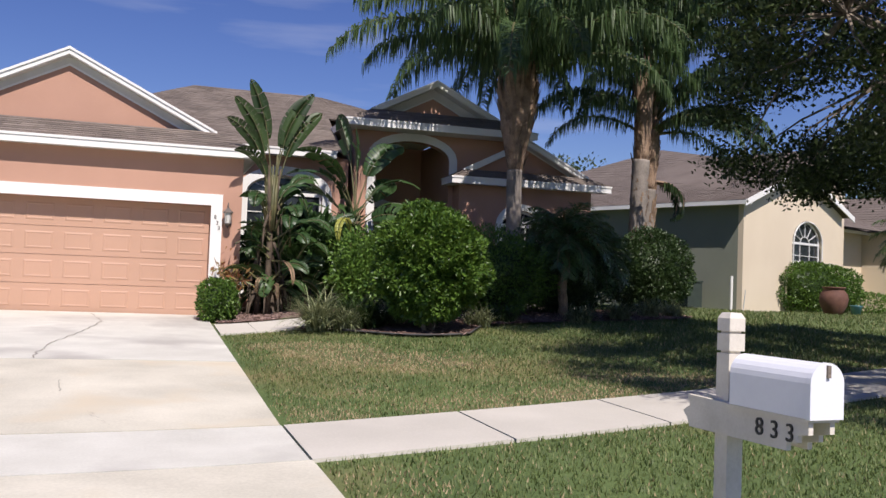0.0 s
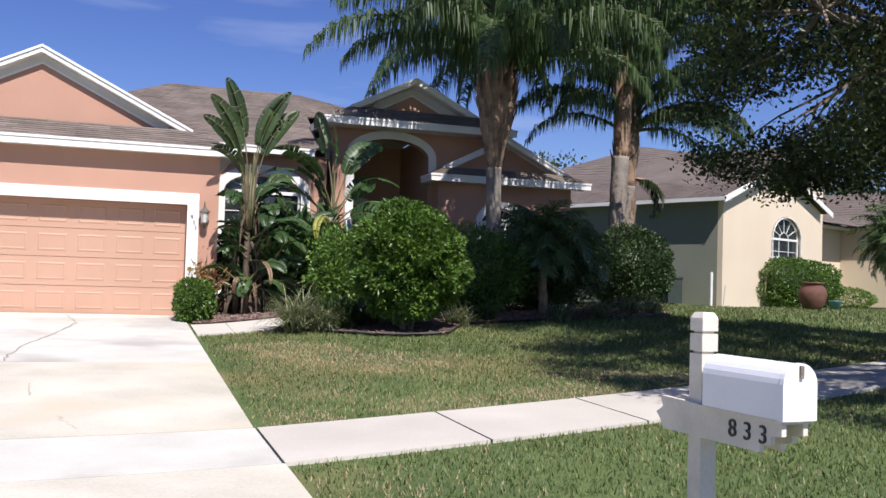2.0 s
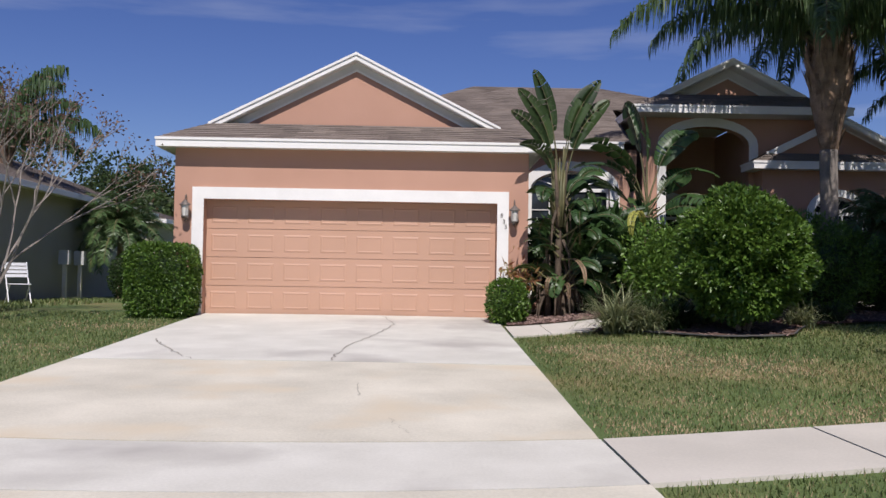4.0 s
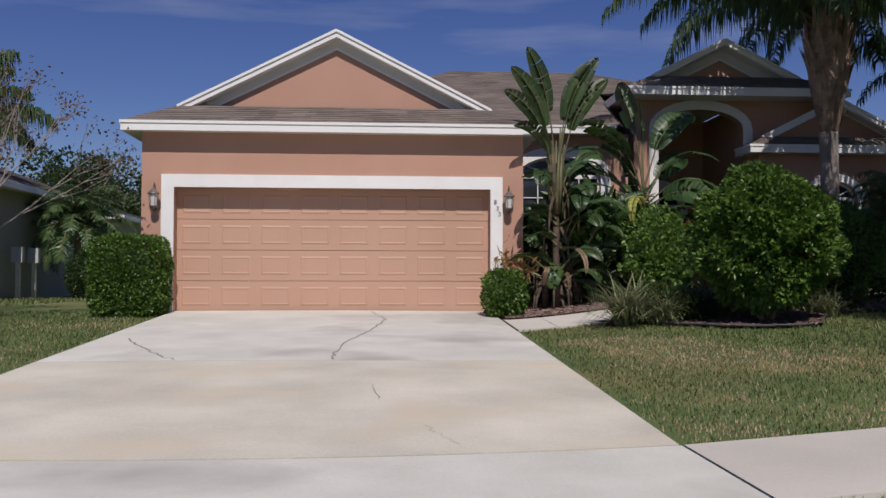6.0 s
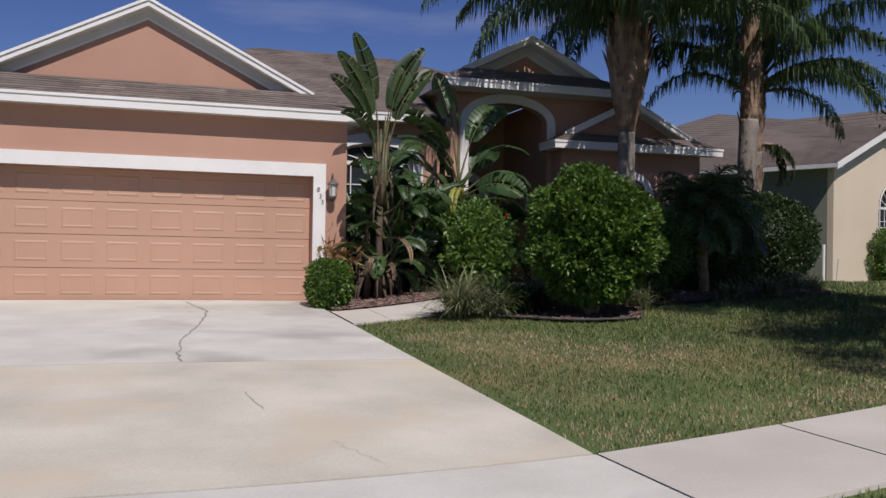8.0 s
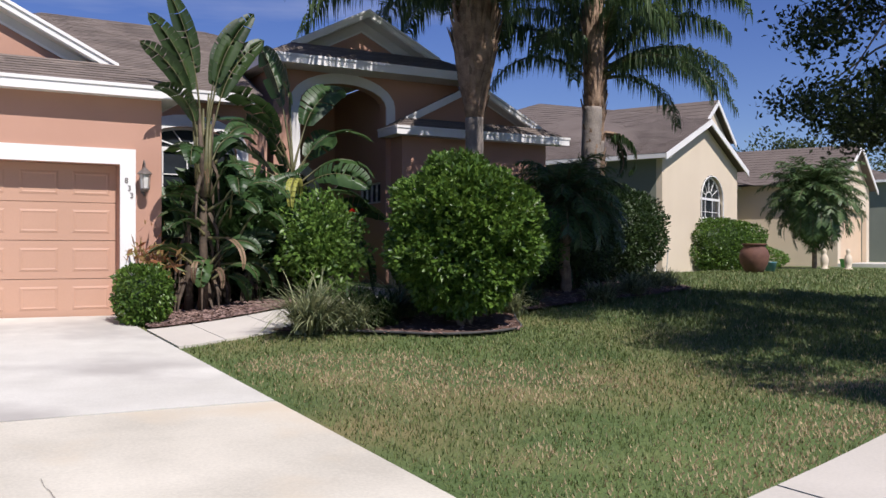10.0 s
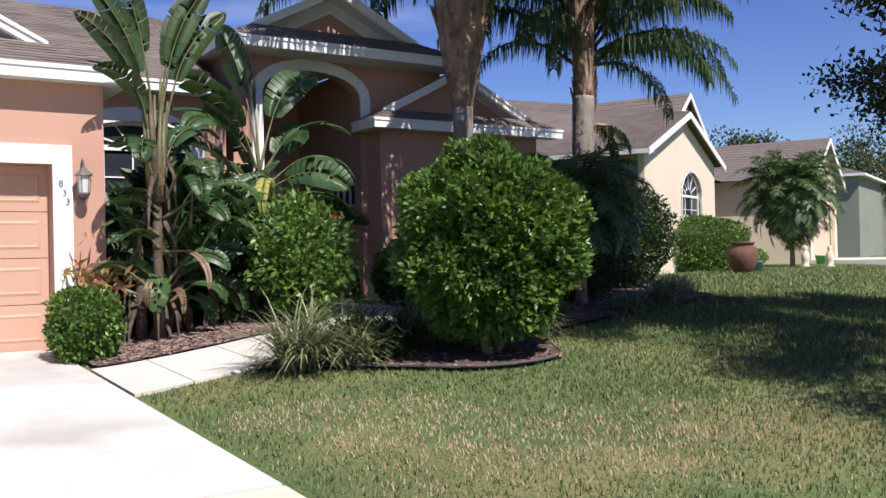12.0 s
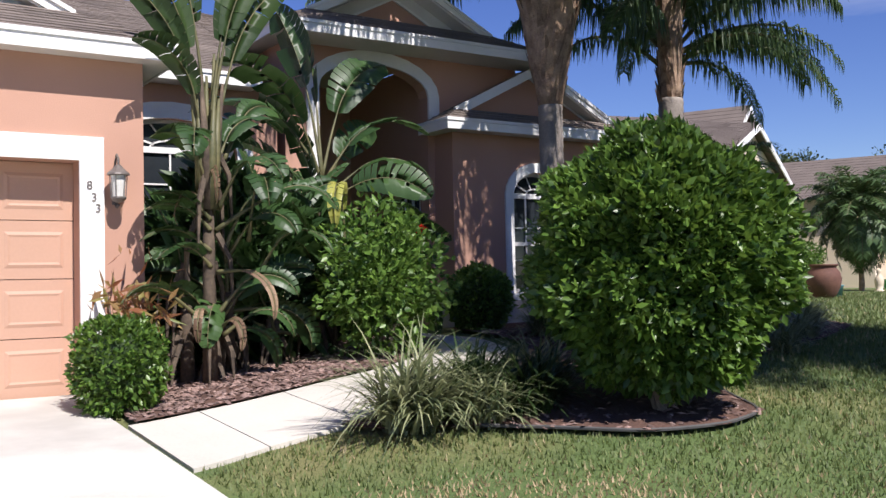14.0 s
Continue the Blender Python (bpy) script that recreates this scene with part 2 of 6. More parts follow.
def tube(bm, points, radii, sides=8, cap=True):
    points = [Vector(p) for p in points]
    rings, side = [], None
    for i, p in enumerate(points):
        d = (points[min(i + 1, len(points) - 1)] - points[max(i - 1, 0)]).normalized()
        if side is None:
            side = d.orthogonal().normalized()
        side = (side - d * side.dot(d)).normalized()
        up = d.cross(side)
        r = radii[i] if hasattr(radii, "__len__") else radii
        rings.append([bm.verts.new(p + (side * math.cos(a) + up * math.sin(a)) * r) for a in (2 * math.pi * k / sides for k in range(sides))])
    for a, b in zip(rings, rings[1:]):
        for k in range(sides):
            bm.faces.new((a[k], a[(k + 1) % sides], b[(k + 1) % sides], b[k]))
    if cap:
        bm.faces.new(rings[0][::-1])
        bm.faces.new(rings[-1])
    return bm


def lathe(bm, profile, sides=24):
    rings = [[bm.verts.new((r * math.cos(2 * math.pi * k / sides), r * math.sin(2 * math.pi * k / sides), z)) for k in range(sides)] for r, z in profile]
    for a, b in zip(rings, rings[1:]):
        for k in range(sides):
            bm.faces.new((a[k], a[(k + 1) % sides], b[(k + 1) % sides], b[k]))
    bm.faces.new(rings[0][::-1])
    bm.faces.new(rings[-1])
    return bm


# ---- the lie of the land ----
def walk_north(x):
    """North edge of the pavement, which follows the bending street."""
    if x < 2.76:
        w = min(max((2.76 - x) / 5.6, 0), 1)
        return -10.38 - 1.1 * w * (1 - w) - 0.1 * w
    u = min(x, 16.0) - 2.76
    return -10.36 + 0.22 * u + 0.012 * u * u + max(0.0, x - 16.0) * 0.53


def blend(x, a, b, u, v):
    t = min(max((x - a) / (b - a), 0.0), 1.0)
    return u + (v - u) * t * t * (3 - 2 * t)


def land(x, y):
    """Height of the ground: level at the pavement, rising to the houses, more so on the east."""
    d = y - walk_north(x)
    s = min(0.026 * max(0.0, x - 2.76), 0.28)
    if d > 0:
        k, top = blend(x, 2.9, 6.5, 0.047, 0.078), blend(x, 2.9, 7.0, 0.54, 0.76)
        return min(s + k * d, top - 0.04 * math.exp(-max(d - 6, 0) / 3)) if d < 40 else top
    if d > -6.3:
        return s + (0.012 + s * 0.05) * d
    return -0.24 + s * 0.7


# ---- ground ----
def ground_sheet():
    xs = sorted(set([-400, -200, -100, -60, -40, -30, -22] + [round(-16 + 0.5 * i, 2) for i in range(0, 133)] + [60, 80, 110, 200, 400]))
    ys = sorted(set([-400, -200, -100, -60, -40, -30] + [round(-24 + 0.4 * i, 2) for i in range(0, 120)] + [28, 34, 45, 70, 120, 250, 450]))
    verts, faces = [], []
    for y in ys:
        for x in xs:
            verts.append((x, y, land(x, y) - 0.02))
    w = len(xs)
    for j in range(len(ys) - 1):
        for i in range(w - 1):
            faces.append((j * w + i, j * w + i + 1, (j + 1) * w + i + 1, (j + 1) * w + i))
    ob = pydata("ground", verts, faces, LAWN, smooth=True)
    return tagged(ob, "mown green lawn with dry brown patches rising to the houses", "lawn", kind="structure")


def slab(name, mat, left, right, y0, y1, parent=None, lift=0.012, thick=0.1, gap=0.012, label=""):
    """A concrete panel between two x and two edge functions of x, lying on the land."""
    nx, ny = max(2, int((right - left) / 0.5)), 6
    bm = bmesh.new()
    top = []
    for j in range(ny + 1):
        row = []
        for i in range(nx + 1):
            x = left + gap + (right - left - 2 * gap) * i / nx
            a, b = y0(x) + gap, y1(x) - gap
            y = a + (b - a) * j / ny
            row.append(bm.verts.new((x, y, land(x, y) + lift)))
        top.append(row)
    for j in range(ny):
        for i in range(nx):
            bm.faces.new((top[j][i], top[j][i + 1], top[j + 1][i + 1], top[j + 1][i]))
    rim = top[0] + [r[-1] for r in top[1:]] + top[-1][-2::-1] + [r[0] for r in top[-2:0:-1]]
    low = [bm.verts.new(v.co - Vector((0, 0, thick))) for v in rim]
    for i in range(len(rim)):
        j = (i + 1) % len(rim)
        bm.faces.new((rim[j], rim[i], low[i], low[j]))
    return part(name, bm, mat, parent, label)


ground_sheet()
driveway = tagged(thing("driveway", "pale concrete driveway in jointed panels running down to the street", "driveway"), kind="structure")
JOINTS = [-0.02, -3.5, -6.35]
slab("panel", CONCRETE_PALE, -2.78, 2.76, lambda x: -6.35, lambda x: 0.2, driveway, gap=0.02)
slab("panel", CONCRETE, -2.78, 2.76, walk_north, lambda x: -6.35, driveway, gap=0.02)
slab("panel", CONCRETE_PALE, -2.78, 2.76, lambda x: walk_north(x) - 1.5, walk_north, driveway)
slab("panel", CONCRETE, -2.84, 2.78, lambda x: walk_north(x) - 6.3, lambda x: walk_north(x) - 1.5, driveway)
pavement = tagged(thing("pavement", "grey-white concrete footpath in square panels beside the lawn", "footpath"), kind="structure")
for k in range(26):
    slab("panel", WALKWAY, 2.76 + 1.78 * k, 2.76 + 1.78 * (k + 1), lambda x: walk_north(x) - 1.5, walk_north, pavement)
for k in range(8):
    slab("panel", WALKWAY, -2.84 - 1.52 * (k + 1), -2.84 - 1.52 * k, lambda x: walk_north(x) - 1.5, walk_north, pavement)
front_path = tagged(thing("front_path", "narrow white concrete path from the drive to the porch", "footpath"), kind="structure")
FRONT = [(2.78, -3.1, -1.5), (3.4, -2.85, -1.33), (4.2, -2.65, -1.22), (5.3, -2.35, -1.08), (6.2, -1.75, -0.45), (7.0, -0.8, 0.5), (7.6, 0.6, 2.7)]
for (xa, a0, a1), (xb, b0, b1) in zip(FRONT, FRONT[1:]):
    slab("panel", WALKWAY, xa, xb, lambda x, xa=xa, xb=xb, a0=a0, b0=b0: a0 + (b0 - a0) * (x - xa) / (xb - xa),
         lambda x, xa=xa, xb=xb, a1=a1, b1=b1: a1 + (b1 - a1) * (x - xa) / (xb - xa), front_path, gap=0.005)
road_bm = bmesh.new()
rows = []
for k in range(60):
    x = -40 + 2 * k
    n = walk_north(x) - 6.35
    z = land(x, n - 1) + 0.03
    rows.append([road_bm.verts.new((x, n - s, z)) for s in (0, 4.5, 9)])
for a, b in zip(rows, rows[1:]):
    for i in range(2):
        road_bm.faces.new((a[i + 1], b[i + 1], b[i], a[i]))
tagged(part("road", road_bm, ASPHALT), "dark grey asphalt street in front of the drive", "road", kind="structure")
kerb_bm = bmesh.new()
for k in range(59):
    xa, xb = -40 + 2 * k, -38 + 2 * k
    ya, yb = walk_north(xa) - 6.32, walk_north(xb) - 6.32
    for (x, y), (u, v) in (((xa, ya), (xb, yb)),):
        za, zb = land(x, y - 1), land(u, v - 1)
        vs = [kerb_bm.verts.new(p) for p in ((x, y - 0.25, za + 0.04), (u, v - 0.25, zb + 0.04), (u, v, zb + 0.2), (x, y, za + 0.2), (x, y + 0.2, za + 0.16), (u, v + 0.2, zb + 0.16))]
        kerb_bm.faces.new((vs[0], vs[1], vs[2], vs[3]))
        kerb_bm.faces.new((vs[3], vs[2], vs[5], vs[4]))
tagged(part("kerb", kerb_bm, WALKWAY), "low sloped concrete kerb along the street", "kerb", kind="structure")


# ---- house pieces ----
def arc(cx, z, w, rise, steps=12):
    """Points of a low arch from left to right: rise above the springing z, half width w."""
    return [(cx - w * math.cos(math.pi * k / steps), z + rise * math.sin(math.pi * k / steps)) for k in range(steps + 1)]


def wall_piece(bm, x0, x1, y0, y1, z0, z1, holes=()):
    """A wall along x with rectangular openings (a, b, low, high); arches are filled above their springing by a spandrel."""
    edges = sorted({x0, x1, *[h[0] for h in holes], *[h[1] for h in holes]})
    for a, b in zip(edges, edges[1:]):
        hole = next((h for h in holes if h[0] <= a and b <= h[1]), None)
        if hole is None:
            box(bm, a, b, y0, y1, z0, z1)
        else:
            if hole[2] > z0:
                box(bm, a, b, y0, y1, z0, hole[2])
            if hole[3] < z1:
                box(bm, a, b, y0, y1, hole[3], z1)


def spandrel(bm, cx, w, z, rise, top, y0, y1):
    """Fills between an arch and the flat top of its opening."""
    pts = arc(cx, z, w, rise)
    half = len(pts) // 2
    prism(bm, pts[:half + 1] + [(cx, top), (cx - w, top)], "y", y0, y1)
    prism(bm, pts[half:] + [(cx + w, top), (cx, top)], "y", y0, y1)


def arch_band(bm, cx, w, z, rise, band, y0, y1, foot):
    """A raised band round an arch with its two legs."""
    inner, outer = arc(cx, z, w, rise), arc(cx, z, w + band, rise + band)
    for i in range(len(inner) - 1):
        prism(bm, [inner[i], inner[i + 1], outer[i + 1], outer[i]], "y", y0, y1)
    box(bm, cx - w - band, cx - w, y0, y1, foot, z)
    box(bm, cx + w, cx + w + band, y0, y1, foot, z)


def roof_plane(house, corners, courses=0.15, mat=None, name="roof", label="", single=False):
    """A shingled slope: corners eave-left, eave-right, ridge-right, ridge-left; courses are stepped strips, split at random lengths."""
    el, er, rr, rl = [Vector(c) for c in corners]
    n = (er - el).cross(rl - el)
    if n.length < 1e-6:
        n = (er - el).cross(rr - el)
    n.normalize()
    if n.z < 0:
        n = -n
    length = max((rl - el).length, (rr - er).length)
    count = max(3, int(length / courses))
    bm, tabs = bmesh.new(), []
    rng = random.Random(int(abs(el.x * 13 + el.y * 7 + er.x * 3) * 10))
    for k in range(count):
        a, b = k / count, (k + 1) / count
        l0, r0, l1, r1 = el.lerp(rl, a), er.lerp(rr, a), el.lerp(rl, b), er.lerp(rr, b)
        w = (r0 - l0).length
        if w < 0.02:
            continue
        cuts, s = [0.0], rng.uniform(0.1, 0.5) / w
        while s < 1:
            cuts.append(s)
            s += rng.uniform(0.25, 0.6) / w
        cuts.append(1.0)
        for u, v in zip(cuts, cuts[1:]):
            up = 0.015 + rng.uniform(-0.003, 0.003)
            p0, p1, p2, p3 = l0.lerp(r0, u) + n * up, l0.lerp(r0, v) + n * up, l1.lerp(r1, v) + n * 0.006, l1.lerp(r1, u) + n * 0.006
            q0, q1 = l0.lerp(r0, u), l0.lerp(r0, v)
            if single:
                tabs.append((p0, p1, p2, p3, q0, q1))
                continue
            vs = [bm.verts.new(p) for p in (p0, p1, p2, p3, q0, q1)]
            bm.faces.new((vs[0], vs[1], vs[2], vs[3]))
            bm.faces.new((vs[4], vs[5], vs[1], vs[0]))
    low = [bm.verts.new(p - n * 0.03) for p in (el, er, rr, rl)]
    if (rr - rl).length < 1e-4:
        bm.faces.new((low[2], low[1], low[0]))
    else:
        bm.faces.new(low[::-1])
    ob = part(name, bm, mat or SHINGLE, house, label)
    for p in tabs:
        pydata("shingle", p, [(0, 1, 2, 3), (4, 5, 1, 0)], SHINGLE_TAB, ob)
    return ob


def bar(bm, a, b, wide, high, drop=0.0):
    """A straight board from a to b, upright across its height, wide across."""
    a, b = Vector(a), Vector(b)
    d = (b - a).normalized()
    side = d.cross(Vector((0, 0, 1))).normalized() * wide / 2
    up = Vector((0, 0, 1)) * high / 2
    vs = []
    for p in (a, b):
        for s, t in ((-1, -1), (1, -1), (1, 1), (-1, 1)):
            vs.append(bm.verts.new(p + side * s + up * t - Vector((0, 0, drop))))
    for f in ((0, 1, 2, 3), (7, 6, 5, 4), (0, 4, 5, 1), (1, 5, 6, 2), (2, 6, 7, 3), (3, 7, 4, 0)):
        bm.faces.new([vs[i] for i in f])


# ---- the salmon house ----
house = tagged(thing("house", "single-storey salmon stucco house with white trim and brown shingle roof", "house"), kind="")
EAVE, OVER, SLOPE = 3.76, 0.28, 0.505
GZ = 0.5  # floor of the garage

# garage
g = bmesh.new()
wall_piece(g, -3.30, 3.33, 0.0, 0.24, 0.1, 3.62, [(-2.745, 2.745, 0.1, 2.66)])
box(g, -3.30, -3.08, 0.24, 12.0, 0.1, 3.62)
box(g, 3.11, 3.33, 0.24, 3.45, 0.1, 3.62)
pieces("garage_wall", g, STUCCO, house)
t = bmesh.new()
box(t, -2.745 - 0.215, -2.745, -0.035, 0.0, GZ, 2.66)
box(t, 2.745, 2.745 + 0.215, -0.035, 0.0, GZ, 2.66)
box(t, -2.96, 2.96, -0.035, 0.0, 2.66, 2.88)
pieces("door_band", t, WHITE, house, "white raised band round the garage door")
tagged(part("floor_slab", boxed((-3.2, 3.2, 0.24, 8, 0.2, GZ)), CONCRETE, house), "")
garage_door = part("garage_door", bmesh.new(), DOOR_PAINT, house, "salmon sectional garage door with raised panels")


def door_sections():
    rows, cols = 4, 8
    h = (2.66 - GZ) / rows
    for r in range(rows):
        bm = bmesh.new()
        z0, z1 = GZ + r * h + 0.004, GZ + (r + 1) * h - 0.004
        box(bm, -2.745, 2.745, 0.25, 0.29, z0, z1)
        w = 5.49 / cols
        for c in range(cols):
            x0, x1 = -2.745 + c * w + 0.09, -2.745 + (c + 1) * w - 0.09
            a, b = z0 + 0.1, z1 - 0.1
            outer = [(x0, a), (x1, a), (x1, b), (x0, b)]
            inner = [(x0 + 0.03, a + 0.03), (x1 - 0.03, a + 0.03), (x1 - 0.03, b - 0.03), (x0 + 0.03, b - 0.03)]
            mid = [(x0 + 0.05, a + 0.05), (x1 - 0.05, a + 0.05), (x1 - 0.05, b - 0.05), (x0 + 0.05, b - 0.05)]
            pm = bmesh.new()
            rings = [[pm.verts.new((x, y, z)) for x, z in ring] for ring, y in ((outer, 0.249), (inner, 0.241), (mid, 0.246))]
            for p, q in zip(rings, rings[1:]):
                for k in range(4):
                    pm.faces.new((p[k], p[(k + 1) % 4], q[(k + 1) % 4], q[k]))
            pm.faces.new(rings[2])
            part("raised_panel", pm, DOOR_PAINT, garage_door)
        part("door_section", bm, DOOR_PAINT, garage_door)


door_sections()

# garage roof: skirt, gable and slopes
E0, FY = EAVE, -0.27
GY = 0.55
GZB = EAVE + SLOPE * (GY - FY)
half = 3.6 - (GY - FY)
APEX = GZB + SLOPE * half
roof_plane(house, [(-3.6, FY, E0), (3.6, FY, E0), (half, GY, GZB), (-half, GY, GZB)], single=True)
roof_plane(house, [(3.6, FY, E0), (3.6, 3.4, E0), (half, 3.4, GZB), (half, GY, GZB)], single=True)
roof_plane(house, [(half, GY, GZB), (half, 3.8, GZB), (0.0, 8.5, APEX), (0.0, GY, APEX)])
roof_plane(house, [(-3.6, 12, E0), (-3.6, FY, E0), (-half, GY, GZB), (-half, 12, GZB)])
roof_plane(house, [(-half, 12, GZB), (-half, GY, GZB), (0.0, GY, APEX), (0.0, 8.5, APEX)])


def gable(house, cx, hw, y, zb, depth=0.26, wall=None, rake=WHITE, wallmat=STUCCO, band=0.15, inset=0.8):
    """Gable over a skirt: rakes in front, the wall set back under them, a thin white drip line on the wall."""
    top = zb + SLOPE * hw
    bm = bmesh.new()
    for s in (-1, 1):
        bar(bm, (cx + s * (hw + 0.05), y - 0.02, zb - 0.06), (cx, y - 0.02, top - 0.04), 0.03, band)
        bar(bm, (cx + s * (hw + 0.05), y - 0.045, zb - 0.015), (cx, y - 0.045, top + 0.005), 0.03, 0.05)
    pieces("rake", bm, rake, house, "white rake board of the gable")
    bm = bmesh.new()
    for s in (-1, 1):
        prism(bm, [(cx + s * hw, zb - 0.1), (cx, top - 0.1), (cx, top - 0.13), (cx + s * hw, zb - 0.13)], "y", y, y + depth)
    part("rake_soffit", bm, WHITE, house)
    bm = bmesh.new()
    prism(bm, [(cx - hw, zb - 0.3), (cx + hw, zb - 0.3), (cx + hw, zb - 0.1), (cx, top - 0.1), (cx - hw, zb - 0.1)], "y", y + depth, y + depth + 0.1)
    part("gable_wall", bm, wallmat, house)
    bm = bmesh.new()
    for s in (-1, 1):
        bar(bm, (cx + s * (hw - inset), y + depth - 0.02, zb + 0.02), (cx, y + depth - 0.02, zb + 0.02 + SLOPE * (hw - inset)), 0.03, 0.04)
    pieces("gable_trim", bm, rake, house, "thin white moulding on the gable wall")
    bm = bmesh.new()
    for s in (-1, 1):
        prism(bm, [(cx + s * hw, zb - 0.13), (cx, top - 0.13), (cx, zb + 0.02 + SLOPE * (hw - inset)), (cx + s * (hw - inset), zb + 0.02)], "y", y + depth - 0.012, y + depth - 0.003)
    pieces("frieze_board", bm, SOFFIT, house, "wide pale board under the gable rake")


gable(house, 0.0, half, GY, GZB, 0.2, inset=0.6)


def eave_box(house, x0, x1, y0, yw, z, sides="", back=0.0, wl=0.0, wr=0.0):
    """Fascia, drip edge and soffit along a front eave; sides "l" or "r" return it towards the back."""
    bm = bmesh.new()
    box(bm, x0, x1, y0, y0 + 0.025, z - 0.16, z - 0.035)
    box(bm, x0 - 0.015, x1 + 0.015, y0 - 0.018, y0 + 0.03, z - 0.035, z + 0.012)
    if "l" in sides:
        box(bm, x0, x0 + 0.025, y0 + 0.025, back, z - 0.16, z - 0.035)
        box(bm, x0 - 0.018, x0 + 0.03, y0 + 0.03, back, z - 0.035, z + 0.012)
    if "r" in sides:
        box(bm, x1 - 0.025, x1, y0 + 0.025, back, z - 0.16, z - 0.035)
        box(bm, x1 - 0.03, x1 + 0.018, y0 + 0.03, back, z - 0.035, z + 0.012)
    pieces("fascia", bm, WHITE, house, "white fascia board along the eave")
    bm = bmesh.new()
    box(bm, x0 + 0.025, x1 - 0.025, y0 + 0.025, yw, z - 0.15, z - 0.13)
    if "l" in sides:
        box(bm, x0 + 0.025, wl, yw, back, z - 0.15, z - 0.13)
    if "r" in sides:
        box(bm, wr, x1 - 0.025, yw, back, z - 0.15, z - 0.13)
    pieces("soffit", bm, SOFFIT, house)


eave_box(house, -3.6, 3.6, FY, 0.0, E0, "lr", 3.4, -3.3, 3.33)



def figures(name, text, size, mat, parent, m, label=""):
    """Cut-out figures as one flat mesh of small thickness."""
    cu = bpy.data.curves.new(name, "FONT")
    cu.body, cu.size, cu.extrude, cu.offset, cu.align_x, cu.align_y = text, size, 0.004, 0.0, "CENTER", "CENTER"
    tmp = new(name, cu)
    me = bpy.data.meshes.new_from_object(tmp.evaluated_get(bpy.context.evaluated_depsgraph_get()))
    bpy.data.objects.remove(tmp)
    me.materials.clear()
    me.materials.append(mat)
    ob = new(name, me)
    ob.parent = parent
    ob.matrix_local = m
    return tagged(ob, label)


numbers = tagged(thing("house_number", "small dark metal figures set aslant on the white door band", "house number", at=(2.85, -0.04, 0)), kind="")
for ch, x, z in (("8", -0.02, 2.43), ("3", 0.02, 2.32), ("3", 0.055, 2.22)):
    figures("figure", ch, 0.11, PEWTER, numbers, pose(x, 0, z, 90, 0, 0))


def lantern(x):
    ob = thing("wall_lantern", "weathered grey-bronze wall lantern with a glass cage beside the garage door", "wall lamp", "lanterns beside the garage door", at=(x, 0, 2.42))
    bm = bmesh.new()
    for a, b in zip(((0, -0.005, -0.12), (0, -0.05, -0.17), (0, -0.1, -0.19)), ((0, -0.05, -0.17), (0, -0.1, -0.19), (0, -0.15, -0.17))):
        tube(bm, [a, b], 0.012, 6)
    tube(bm, [(0, -0.01, 0.1), (0, -0.04, 0.24), (0, -0.1, 0.3), (0, -0.15, 0.26), (0, -0.15, 0.2)], 0.011, 6)
    tube(bm, [(0, -0.012, -0.16), (0, -0.012, 0.16)], 0.028, 8)
    part("bracket", bm, PEWTER, ob)
    bm = bmesh.new()
    lathe(bm, [(0.02, 0.2), (0.03, 0.19), (0.05, 0.165), (0.1, 0.12), (0.105, 0.105), (0.085, 0.1)], 12)
    for v in bm.verts:
        v.co.y -= 0.15
    part("cap", bm, PEWTER, ob)
    bm = bmesh.new()
    lathe(bm, [(0.02, -0.15), (0.06, -0.125), (0.07, -0.11), (0.07, -0.1), (0.06, -0.095)], 12)
    for v in bm.verts:
        v.co.y -= 0.15
    part("base_cup", bm, PEWTER, ob)
    bm = bmesh.new()
    for k in range(6):
        a = k * math.pi / 3
        tube(bm, [(0.066 * math.cos(a), -0.15 + 0.066 * math.sin(a), -0.1), (0.08 * math.cos(a), -0.15 + 0.08 * math.sin(a), 0.11)], 0.005, 4)
    part("cage", bm, PEWTER, ob)
    bm = bmesh.new()
    lathe(bm, [(0.055, -0.095), (0.07, 0.1)], 12)
    for v in bm.verts:
        v.co.y -= 0.15
    part("glass_shade", bm, LAMP_GLASS, ob, "cloudy pale glass")
    return ob


lamp_ob = lantern(3.06)
copy_thing(lamp_ob, pose(-3.06, 0, 2.42))

# middle wall with the arched window
MY, MZ = 3.45, 4.33
m = bmesh.new()
wall_piece(m, 3.33, 6.15, MY, MY + 0.2, 0.3, MZ - 0.1, [(3.75, 5.55, 1.0, 3.72)])
spandrel(m, 4.65, 0.9, 3.3, 0.42, 3.72, MY, MY + 0.2)
pieces("middle_wall", m, STUCCO, house)
eave_box(house, 3.0, 5.78, MY - 0.4, MY, MZ)


